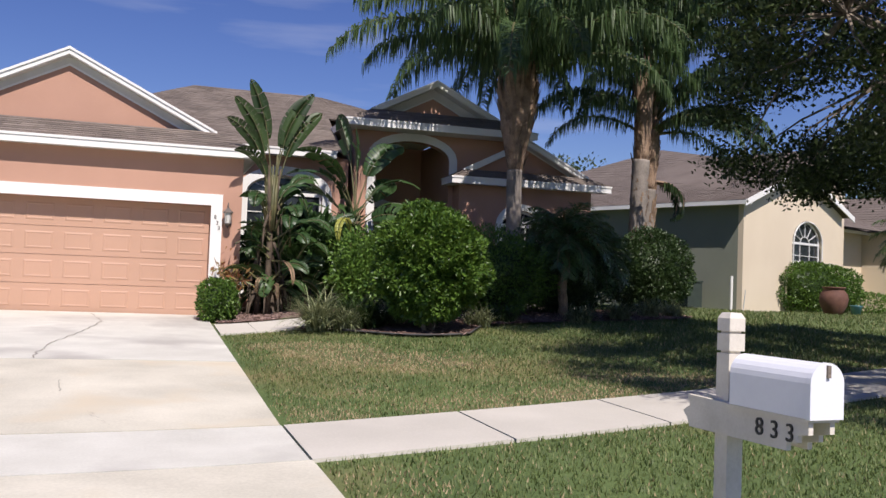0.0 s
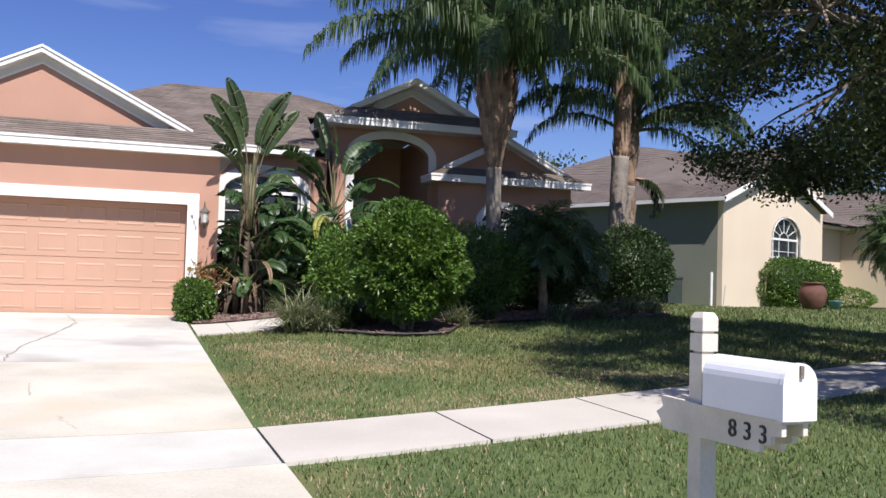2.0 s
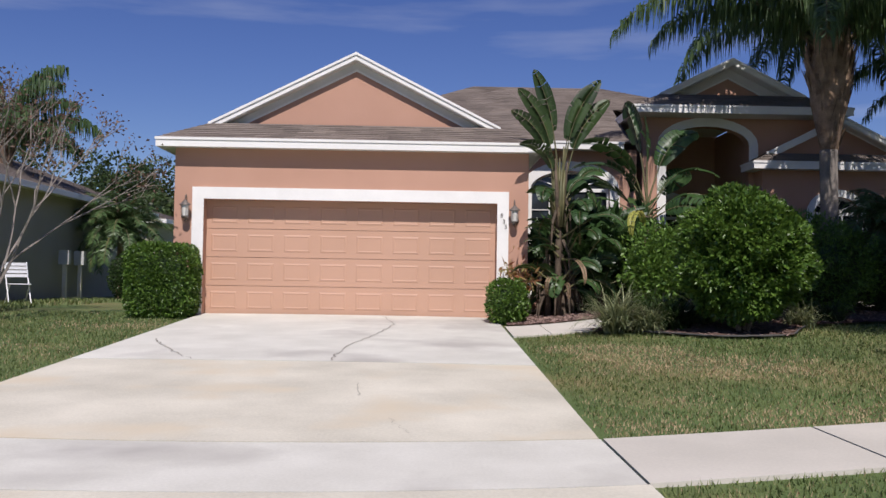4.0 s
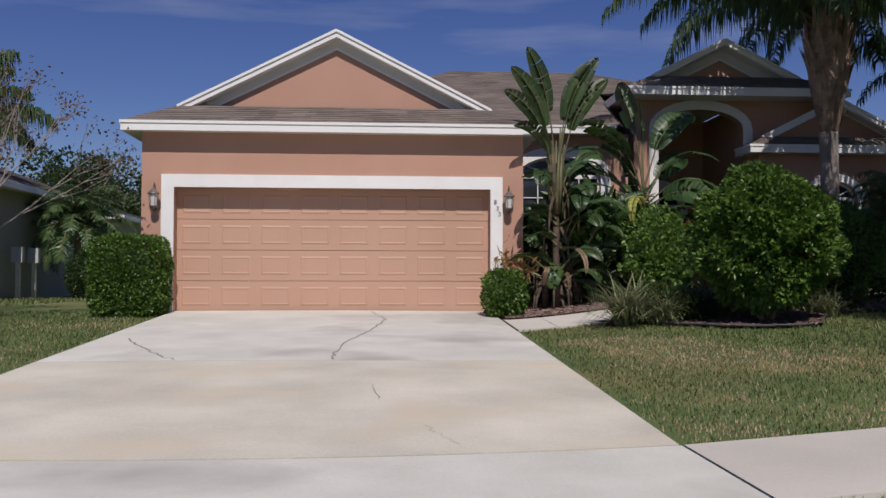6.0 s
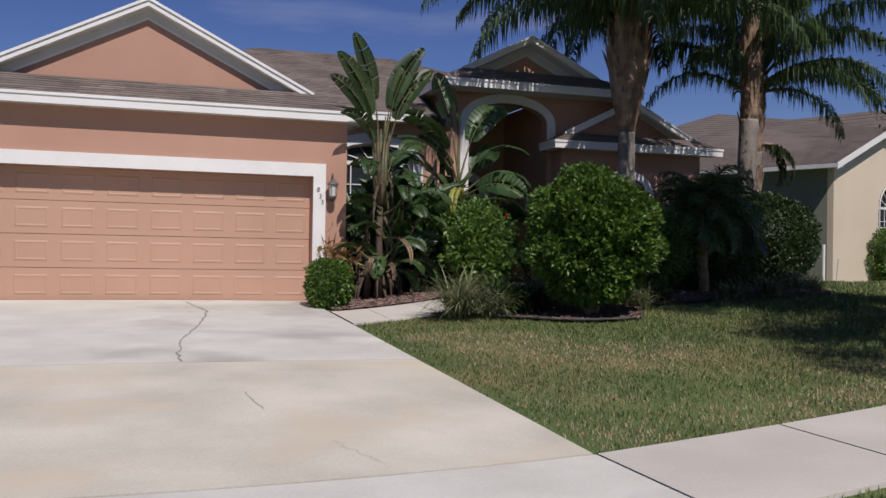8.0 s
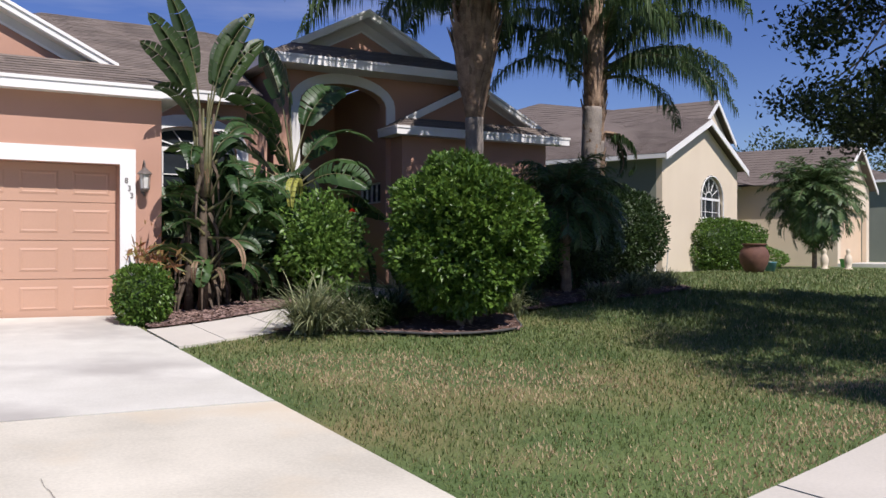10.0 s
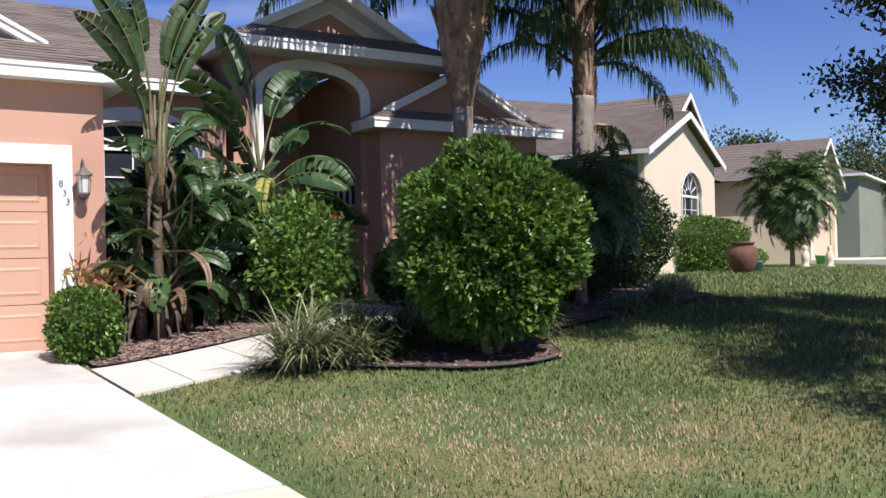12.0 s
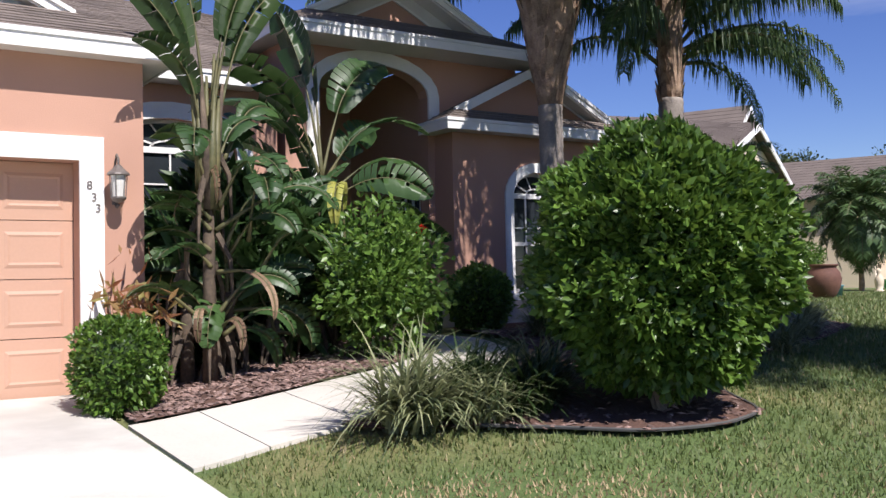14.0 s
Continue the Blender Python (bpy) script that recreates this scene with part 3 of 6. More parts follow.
def arched_window(parent, name, cx, y, w, z0, zs, rise, band, mat=WHITE, bars=3, fan=5, depth=0.14):
    """White arched window: raised band, frame, sashes with bars, a fan of bars over the transom, dark glass behind."""
    win = new(name)
    win.parent = parent
    bm = bmesh.new()
    arch_band(bm, cx, w, zs, rise, band, y - 0.035, y + 0.0, z0)
    box(bm, cx - w - band, cx + w + band, y - 0.045, y + 0.0, z0 - 0.12, z0)
    part("window_surround", bm, mat, win)
    bm = bmesh.new()
    d = y + depth
    arch_band(bm, cx, w - 0.05, zs, rise - 0.05, 0.05, d - 0.04, d, z0)
    box(bm, cx - w + 0.05, cx + w - 0.05, d - 0.04, d, z0, z0 + 0.06)
    box(bm, cx - w + 0.05, cx + w - 0.05, d - 0.04, d, zs - 0.04, zs + 0.04)
    box(bm, cx - w + 0.05, cx + w - 0.05, d - 0.05, d, (z0 + zs) / 2 - 0.03, (z0 + zs) / 2 + 0.03)
    part("window_frame", bm, mat, win)
    bm = bmesh.new()
    for k in range(1, bars):
        x = cx - w + 2 * w * k / bars
        box(bm, x - 0.012, x + 0.012, d - 0.03, d - 0.01, z0 + 0.06, zs - 0.04)
    rows = max(2, int((zs - z0) / 0.4))
    for k in range(1, rows):
        z = z0 + (zs - z0) * k / rows
        box(bm, cx - w + 0.05, cx + w - 0.05, d - 0.03, d - 0.01, z - 0.01, z + 0.01)
    for k in range(1, fan):
        a = math.pi * k / fan
        p = (cx + (w - 0.05) * math.cos(a), d - 0.02, zs + (rise - 0.05) * math.sin(a))
        q = (cx + 0.3 * w * math.cos(a), d - 0.02, zs + 0.3 * rise * math.sin(a))
        bar(bm, q, p, 0.02, 0.025) if abs(p[0] - q[0]) > 0.02 else box(bm, cx - 0.012, cx + 0.012, d - 0.03, d - 0.01, q[2], p[2])
    ring = arc(cx, zs, 0.32 * w, 0.32 * rise)
    for a, b in zip(ring, ring[1:]):
        bar(bm, (a[0], d - 0.02, a[1]), (b[0], d - 0.02, b[1]), 0.02, 0.025)
    pieces("glazing_bar", bm, mat, win)
    bm = bmesh.new()
    prism(bm, [(cx - w, z0), (cx + w, z0)] + arc(cx, zs, w, rise)[::-1], "y", d, d + 0.01)
    part("pane", bm, GLASS_DARK, win)
    return win


arched_window(house, "window", 4.65, MY, 0.9, 1.0, 3.3, 0.42, 0.22, bars=4)

# porch
PY, PZ = 3.5, 5.14
PF = 2.8
PX0, PX1 = 5.94, 10.82
ARCH = 7.78
p = bmesh.new()
wall_piece(p, 6.3, 10.5, PY, PY + 0.25, 0.4, PZ - 0.1, [(ARCH - 0.95, ARCH + 0.95, 0.4, 4.8)])
spandrel(p, ARCH, 0.95, 4.38, 0.42, 4.8, PY, PY + 0.25)
box(p, 6.3, 6.5, PY + 0.25, 7.0, 0.4, PZ - 0.1)
box(p, 6.5, 10.5, 6.4, 6.6, 0.4, PZ - 0.1)
pieces("porch_wall", p, STUCCO, house)
b = bmesh.new()
arch_band(b, ARCH, 0.95, 4.38, 0.42, 0.2, PY - 0.04, PY, 0.45)
for f in [f for f in b.verts if f.co.x > 8.5 and f.co.z < 3.7]:
    f.co.z = 3.9
part("arch_trim", b, WHITE, house, "white band round the porch arch")
part("porch_ceiling", boxed((6.5, 8.85, PY + 0.25, 6.4, PZ - 0.12, PZ - 0.1)), SOFFIT, house)
part("porch_floor", boxed((6.2, 8.9, PY, 6.4, 0.3, 0.62)), CONCRETE, house)
front_door = arched_window(house, "front_door", 7.5, 6.4, 0.75, 0.7, 2.9, 0.5, 0.2, bars=2, fan=4, depth=-0.02)
eave_box(house, PX0, PX1, PF, PY, PZ, "l", 6.5, 6.3)
PG = 3.6
PC = (PX0 + PX1) / 2
pz = PZ + SLOPE * (PG - PF)
roof_plane(house, [(PX0, PF, PZ), (PX1, PF, PZ), (PX1 - (PG - PF), PG, pz), (PX0 + (PG - PF), PG, pz)])
roof_plane(house, [(PX0, 7.5, PZ), (PX0, PF, PZ), (PX0 + (PG - PF), PG, pz), (PX0 + (PG - PF), 7.5, pz)])
ph = (PX1 - PX0) / 2 - (PG - PF)
gable(house, PC, ph, PG, pz, 0.35, inset=0.75)
roof_plane(house, [(PC - ph, 8, pz), (PC - ph, PG, pz), (PC, PG, pz + SLOPE * ph), (PC, 8.5, pz + SLOPE * ph)])
roof_plane(house, [(PC + ph, PG, pz), (PC + ph, 8, pz), (PC, 8.5, pz + SLOPE * ph), (PC, PG, pz + SLOPE * ph)])

# wing
WY, WZ, WF = 3.0, 3.92, 2.65
WX0, WX1 = 8.55, 12.85
w = bmesh.new()
wall_piece(w, 8.85, 12.45, WY - 0.01, WY + 0.2, 0.4, WZ - 0.12, [(10.0, 11.04, 1.25, 3.2)])
spandrel(w, 10.52, 0.52, 2.82, 0.38, 3.2, WY - 0.01, WY + 0.2)
box(w, 12.25, 12.45, WY + 0.2, 12, 0.4, WZ - 0.12)
pieces("wing_wall", w, STUCCO, house)
w = bmesh.new()
for x0, x1, y0, y1, z0, z1 in ((8.85, 9.05, WY + 0.2, PY, 0.4, 3.8), (8.85, 9.05, PY + 0.25, 3.8, 0.4, 5.0), (8.85, 9.05, 5.05, 6.4, 0.4, 5.0), (8.85, 9.05, 3.8, 5.05, 0.4, 2.45), (8.85, 9.05, 3.8, 5.05, 2.9, 5.0)):
    box(w, x0, x1, y0, y1, z0, z1)
pieces("porch_side_wall", w, STUCCO, house)
w = bmesh.new()
box(w, 8.9, 8.94, 3.8, 5.05, 2.45, 2.49)
box(w, 8.9, 8.94, 3.8, 5.05, 2.86, 2.9)
for k in range(6):
    y = 3.8 + 1.21 * k / 5
    box(w, 8.9, 8.94, y, y + 0.03, 2.49, 2.86)
side_window = new("side_window")
side_window.parent = house
part("window_frame", w, WHITE, side_window)
part("pane", boxed((8.96, 8.97, 3.8, 5.05, 2.45, 2.9)), GLASS_DARK, side_window)
w = bmesh.new()
box(w, 8.81, 12.454, WY - 0.05, WY - 0.01, 0.35, 1.15)
box(w, 8.81, 8.85, WY - 0.01, PY - 0.003, 0.35, 1.15)
part("wall_band", w, STUCCO_BAND, house, "pale grey stucco band at the wall foot")
arched_window(house, "window", 10.52, WY - 0.01, 0.52, 1.25, 2.82, 0.38, 0.16, bars=3)
eave_box(house, WX0, WX1, WF, WY - 0.01, WZ, "l", PY, 8.85)
WG = 3.13
wz = WZ + SLOPE * (WG - WF)
wh = (WX1 - WX0) / 2 - (WG - WF)
wc = (WX1 + WX0) / 2
roof_plane(house, [(WX0, WF, WZ), (WX1, WF, WZ), (wc + wh, WG, wz), (wc - wh, WG, wz)])
roof_plane(house, [(WX0, PY, WZ), (WX0, WF, WZ), (wc - wh, WG, wz), (wc - wh, PY, wz)])
gable(house, wc, wh, WG, wz, 0.3, inset=0.3, wallmat=STUCCO)
roof_plane(house, [(wc - wh, 7, wz), (wc - wh, WG, wz), (wc, WG, wz + SLOPE * wh), (wc, 7, wz + SLOPE * wh)])
roof_plane(house, [(wc + wh, WG, wz), (wc + wh, 7, wz), (wc, 7, wz + SLOPE * wh), (wc, WG, wz + SLOPE * wh)])
roof_plane(house, [(WX1, WF, WZ), (WX1, 12, WZ), (wc + wh, 12, wz), (wc + wh, WG, wz)])

# main roof
RY, RZ = 7.7, 6.5
roof_plane(house, [(-1.6, 3.05, 4.33), (5.94, 3.05, 4.33), (6.1, RY, RZ), (2.65, RY, RZ)])
roof_plane(house, [(5.95, 5.6, 5.53), (9.0, 5.6, 5.53), (6.1, RY, RZ), (6.1, RY, RZ)])
roof_plane(house, [(9.3, 6.7, 4.9), (9.3, 12.4, 4.3), (6.1, RY, RZ), (6.1, RY, RZ)])
roof_plane(house, [(-1.6, 12.4, 4.3), (-1.6, 3.05, 4.3), (2.65, RY, RZ), (2.65, RY, RZ)])
roof_plane(house, [(9.3, 12.4, 4.3), (-1.6, 12.4, 4.3), (2.65, RY, RZ), (6.1, RY, RZ)])
part("back_wall", boxed((-3.3, 12.3, 11.9, 12.1, 0.3, 4.2)), STUCCO, house)


# ---- the neighbours ----
DOOR_PEACH = surface("door_paint_peach", (0.6, 0.45, 0.3), (0.64, 0.48, 0.33), 0.7, 40, 0.55, 0.05)


def neighbour():
    ob = tagged(thing("house", "cream stucco house with sage side wall and brown roof", "house", at=(20.7, 8.0, 0), turn=24), kind="")
    def wall(name, mat, *dims, label=""):
        return part(name, boxed(*dims), mat, ob, label)
    zb, ze, w0 = 0.4, 4.45, 7.2
    cx, rise = w0 / 2, 1.5
    win, wz = 4.5, 3.25
    w = bmesh.new()
    wall_piece(w, 0.0, w0, 0.0, 0.2, zb, ze, [(win - 1.15, win + 1.15, 1.9, wz + 0.85)])
    spandrel(w, win, 1.15, wz, 0.85, wz + 0.85, 0.0, 0.2)
    prism(w, [(0.0, ze), (w0, ze), (cx, ze + rise * 0.93)], "y", 0.0, 0.2)
    pieces("front_wall", w, STUCCO_CREAM, ob)
    # side wall coloured darker than the front: shade is part of this tone
    wall("side_wall", STUCCO_GREEN, (0.0, 0.2, 0.2, 14, zb, ze), label="sage green stucco side wall, its shade put into the dark tone")
    wall("side_wall", STUCCO_CREAM, (w0 - 0.2, w0, 0.2, 3.0, zb, ze))
    arched_window(ob, "window", win, 0.0, 1.08, 1.9, wz, 0.8, 0.03, bars=3, fan=6)
    bm = bmesh.new()
    hw = cx + 0.42
    for s in (-1, 1):
        bar(bm, (cx + s * hw, -0.3, ze - 0.1), (cx, -0.3, ze + rise - 0.1), 0.04, 0.2)
    part("rake", bm, WHITE, ob, "white rake board of the gable")
    ax, ay, az = 8.0, 9.0, 7.9
    roof_plane(ob, [(cx + hw, -0.3, ze), (cx + hw, 6, ze), (cx, 6, ze + rise), (cx, -0.3, ze + rise)], 0.3, SHINGLE_FAR)
    part("fascia", boxed((-0.42, -0.38, -0.3, 14, ze - 0.14, ze + 0.01)), WHITE, ob, "white fascia board along the eave")
    part("soffit", boxed((-0.38, 0, -0.3, 14, ze - 0.12, ze - 0.1)), SOFFIT, ob)
    roof_plane(ob, [(-0.42, 16, ze), (-0.42, -0.3, ze), (cx, -0.3, ze + rise), (ax, ay, az)], 0.3, SHINGLE_FAR)
    roof_plane(ob, [(cx, -0.3, ze + rise), (cx, 3, ze + rise), (ax, ay, az), (ax, ay, az)], 0.3, SHINGLE_FAR)
    roof_plane(ob, [(w0, 2.0, ze), (16, 2.0, ze), (13.5, ay, az), (ax, ay, az)], 0.3, SHINGLE_FAR)
    # entry with a tall arch under its own gable
    e0, e1 = 7.25, 10.85
    ec = (e0 + e1) / 2
    et = 6.0
    w = bmesh.new()
    wall_piece(w, e0, e1, 1.6, 1.9, zb, et, [(ec - 0.95, ec + 0.95, zb, 5.9)])
    spandrel(w, ec, 0.95, 5.2, 0.7, 5.9, 1.6, 1.9)
    prism(w, [(e0, et), (e1, et), (ec, et + 1.25)], "y", 1.6, 1.9)
    box(w, e0, e0 + 0.2, 1.9, 5.0, zb, et)
    box(w, e1 - 0.2, e1, 1.9, 5.0, zb, et)
    pieces("entry_wall", w, STUCCO_CREAM, ob)
    wall("entry_back", STUCCO_CREAM, (e0, e1, 4.8, 5.0, zb, 5.6))
    bm = bmesh.new()
    for s in (-1, 1):
        bar(bm, (ec + s * ((e1 - e0) / 2 + 0.35), 1.35, et - 0.15), (ec, 1.35, et + 1.38), 0.04, 0.2)
    part("rake", bm, WHITE, ob, "white rake board of the gable")
    roof_plane(ob, [(e0 - 0.35, 7, et - 0.05), (e0 - 0.35, 1.35, et - 0.05), (ec, 1.35, et + 1.48), (ec, 8, et + 1.48)], 0.3, SHINGLE_FAR)
    roof_plane(ob, [(e1 + 0.35, 1.35, et - 0.05), (e1 + 0.35, 7, et - 0.05), (ec, 8, et + 1.48), (ec, 1.35, et + 1.48)], 0.3, SHINGLE_FAR)
    # the part beyond the entry and the garage
    wall("front_wall", STUCCO_CREAM, (e1 - 0.2, 17.0, 3.2, 3.4, zb, ze))
    part("fascia", boxed((e1, 17.0, 2.75, 2.8, ze - 0.14, ze + 0.02)), WHITE, ob, "white fascia board along the eave")
    roof_plane(ob, [(e1, 2.75, ze), (19.0, 2.75, ze), (19.0, 9, 7.3), (e1 + 0.8, 9, 7.3)], 0.3, SHINGLE_FAR)
    gx0, gx1, gy = 16.2, 22.8, -1.55
    gr = 1.9
    wall("garage_wall", STUCCO_CREAM, (gx0, gx0 + 0.2, gy + 0.2, 8, zb, ze))
    w = bmesh.new()
    wall_piece(w, gx0, gx1, gy, gy + 0.2, zb, ze, [(gx0 + 0.6, gx1 - 0.6, zb, 3.4)])
    prism(w, [(gx0, ze), (gx1, ze), ((gx0 + gx1) / 2, ze + gr * 0.9)], "y", gy, gy + 0.2)
    pieces("garage_front", w, STUCCO_CREAM, ob)
    part("garage_door", boxed((gx0 + 0.6, gx1 - 0.6, gy + 0.25, gy + 0.3, zb, 3.4)), DOOR_PEACH, ob)
    bm = bmesh.new()
    gc, gh = (gx0 + gx1) / 2, (gx1 - gx0) / 2 + 0.45
    for s in (-1, 1):
        bar(bm, (gc + s * gh, gy - 0.35, ze - 0.12), (gc, gy - 0.35, ze + gr), 0.04, 0.2)
    part("rake", bm, WHITE, ob, "white rake board of the gable")
    roof_plane(ob, [(gx0 - 0.45, 10, ze), (gx0 - 0.45, gy - 0.35, ze), (gc, gy - 0.35, ze + gr + 0.1), (gc, 10, ze + gr + 0.1)], 0.3, SHINGLE_FAR)
    roof_plane(ob, [(gx1 + 0.45, gy - 0.35, ze), (gx1 + 0.45, 10, ze), (gc, 10, ze + gr + 0.1), (gc, gy - 0.35, ze + gr + 0.1)], 0.3, SHINGLE_FAR)
    return ob


neighbour()


def simple_house(at, turn, w, d, wallmat, label, ze=3.3, ridge=2.6, z0=0.3):
    """Plain hip-roofed house seen at a distance."""
    ob = tagged(thing("house", label, "house", at=at, turn=turn), kind="")
    pieces("wall", boxed((0, w, 0, 0.2, z0, ze), (0, w, d - 0.2, d, z0, ze), (0, 0.2, 0.2, d - 0.2, z0, ze), (w - 0.2, w, 0.2, d - 0.2, z0, ze)), wallmat, ob)
    o = 0.45
    a, b, c, e = (-o, -o, ze), (w + o, -o, ze), (w + o, d + o, ze), (-o, d + o, ze)
    h = min(w, d) / 2
    r1, r2 = ((h, d / 2, ze + ridge), (w - h, d / 2, ze + ridge)) if w > d else ((w / 2, h, ze + ridge), (w / 2, d - h, ze + ridge))
    if w > d:
        planes = [(a, b, r2, r1), (b, c, r2, r2), (c, e, r1, r2), (e, a, r1, r1)]
    else:
        planes = [(a, b, r1, r1), (b, c, r2, r1), (c, e, r2, r2), (e, a, r1, r2)]
    for q in planes:
        roof_plane(ob, list(q), 0.3, SHINGLE_FAR)
    bm = bmesh.new()
    for p, q in ((a, b), (b, c), (c, e), (e, a)):
        bar(bm, Vector(p) - Vector((0, 0, 0.07)), Vector(q) - Vector((0, 0, 0.07)), 0.04, 0.16)
    part("fascia", bm, WHITE, ob, "white fascia board along the eave")
    part("soffit", boxed((-o, w + o, -o, 0.0, ze - 0.1, ze - 0.08), (-o, 0, 0, d, ze - 0.1, ze - 0.08), (w, w + o, 0, d, ze - 0.1, ze - 0.08)), SOFFIT, ob)
    return ob


simple_house((-21.5, 0.5, 0), 0, 12.6, 16.0, STUCCO_BUFF, "low sage green house with grey shingle roof beside the lawn", ze=3.5)
simple_house((-19.6, 19.5, 0), 0, 10.4, 7.0, STUCCO_BUFF, "low rear house with grey shingle roof behind the sage house", ze=3.45, ridge=1.3)
simple_house((55.5, 23.0, 0), 24, 14, 14, STUCCO_GREEN, "blue-grey stucco house far down the street", ze=6.0, ridge=2.6)


# ---- plants ----
RNG = np.random.default_rng(5)


def leaf_cloud(name, centres, outward, length, width, mat, parent=None, label="", droop=0.0, spread=0.8):
    """One mesh of many small folded leaves, each turned by chance round its outward way."""
    n = len(centres)
    c = np.asarray(centres, float)
    o = np.asarray(outward, float) + RNG.normal(0, spread, (n, 3))
    o[:, 2] -= droop
    o /= np.linalg.norm(o, axis=1, keepdims=True) + 1e-9
    r = RNG.normal(0, 1, (n, 3))
    s = np.cross(o, r)
    s /= np.linalg.norm(s, axis=1, keepdims=True) + 1e-9
    up = np.cross(s, o)
    ln = length * RNG.uniform(0.6, 1.25, (n, 1))
    wd = width * RNG.uniform(0.7, 1.2, (n, 1)) / 2
    a, tip = c, c + o * ln
    m1, m2 = c + o * ln * 0.5 + s * wd + up * wd * 0.35, c + o * ln * 0.5 - s * wd + up * wd * 0.35
    verts = np.stack([a, m1, tip, m2], 1).reshape(-1, 3)
    me = bpy.data.meshes.new(name)
    me.vertices.add(4 * n)
    me.vertices.foreach_set("co", verts.ravel())
    me.loops.add(6 * n)
    base = (4 * np.arange(n))[:, None]
    me.loops.foreach_set("vertex_index", np.concatenate([base + [0, 1, 2], base + [0, 2, 3]], 1).ravel())
    me.polygons.add(2 * n)
    me.polygons.foreach_set("loop_start", np.arange(0, 6 * n, 3))
    me.update()
    me.validate()
    me.materials.append(mat)
    ob = new(name, me)
    ob.parent = parent
    return tagged(ob, label, kind="stuff")


def shell(n, radii, power=2.0, thick=0.25, lump=0.1, low=-0.95):
    """Points near the skin of a lumpy rounded block, and their outward ways."""
    d = RNG.normal(0, 1, (n * 2, 3))
    d /= np.linalg.norm(d, axis=1, keepdims=True)
    d = d[d[:, 2] > low][:n]
    k = (np.abs(d) ** power).sum(1, keepdims=True) ** (-1 / power)
    lumps = np.array([noise.noise(Vector(v) * 2.6) + 0.5 * noise.noise(Vector(v) * 6.0) for v in d])[:, None]
    r = k * (1 + lump * lumps) * (1 - thick * RNG.random((len(d), 1)) ** 2)
    return d * r * np.array(radii), d


def shrub(name, label, at, radii, n, length, width, mat, power=2.0, thick=0.25, lump=0.1, category="shrub", group="", stems=5, low=-0.95, core=True):
    ob = thing(name, label, category, group, at=(at[0], at[1], land(at[0], at[1]) - 0.02))
    bm = bmesh.new()
    rnd = random.Random(int(at[0] * 100))
    h = radii[2]
    for _ in range(stems):
        a = rnd.uniform(0, 6.28)
        x, y = math.cos(a) * radii[0] * 0.5, math.sin(a) * radii[1] * 0.5
        tube(bm, [(x * 0.15, y * 0.15, 0), (x * 0.5, y * 0.5, h * 0.5), (x, y, h * 1.2)], [0.03, 0.022, 0.01], 5)
    part("stems", bm, BARK, ob)
    # solid dark core: its colour stands in for the shade between the leaves
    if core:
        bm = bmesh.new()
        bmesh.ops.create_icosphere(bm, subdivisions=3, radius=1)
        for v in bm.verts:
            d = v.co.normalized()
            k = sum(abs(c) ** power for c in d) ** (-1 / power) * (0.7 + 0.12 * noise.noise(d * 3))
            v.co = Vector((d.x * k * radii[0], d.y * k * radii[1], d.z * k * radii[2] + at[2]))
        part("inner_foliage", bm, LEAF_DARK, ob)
    pts, out = shell(n, radii, power, thick, lump, low)
    leaf_cloud("leaves", pts + np.array([0, 0, at[2]]), out, length, width, mat, ob)
    return ob


def frond(parent, base, heading, lift, length, droop, leaf_len, rnd, count=70, hang=0.8, width=0.032, mat=None, name="frond", label="", stalk_mat=None):
    """One feather frond: an arching rachis with leaflets that hang from both sides."""
    h = Vector((math.cos(heading), math.sin(heading), 0))
    pts, p, ang, steps, quads = [], Vector(base), lift, 16, []
    for k in range(steps + 1):
        pts.append(p.copy())
        p += (h * math.cos(ang) + Vector((0, 0, 1)) * math.sin(ang)) * length / steps
        ang -= droop / steps * (0.5 + 1.0 * k / steps)
    side = Vector((-h.y, h.x, 0))
    for k in range(count):
        u = 0.13 + 0.87 * k / count
        f = u * steps
        i = min(int(f), steps - 1)
        c = pts[i].lerp(pts[i + 1], f - i)
        d = (pts[i + 1] - pts[i]).normalized()
        ln = leaf_len * max(0.25, math.sin(math.pi * (0.12 + 0.8 * u))) ** 0.6 * rnd.uniform(0.8, 1.15)
        for s in (-1, 1):
            out = (side * s * rnd.uniform(0.45, 1.0) + d * rnd.uniform(0.3, 0.8) + Vector((0, 0, rnd.uniform(-0.35, 0.4)))).normalized()
            m = c + out * ln * 0.33
            dn = (out * (1 - hang) + Vector((rnd.uniform(-0.08, 0.08), rnd.uniform(-0.08, 0.08), -hang))).normalized()
            e = m + dn * ln * 0.67
            wv = (d * 0.6 + side * s * rnd.uniform(-0.8, 0.8)).normalized() * width / 2
            quads.append((c - wv * 0.6, c + wv * 0.6, m + wv, m - wv, e))
    verts, faces = [], []
    for q in quads:
        b = len(verts)
        verts += list(q)
        faces += [(b, b + 1, b + 2, b + 3), (b + 3, b + 2, b + 4)]
    ob = pydata(name, verts, faces, mat or LEAF_PALM, parent, label)
    bm = bmesh.new()
    tube(bm, pts, [0.045 * (1 - k / steps) + 0.006 for k in range(steps + 1)], 5)
    part("midrib", bm, stalk_mat or STEM_BANANA, ob)
    return ob


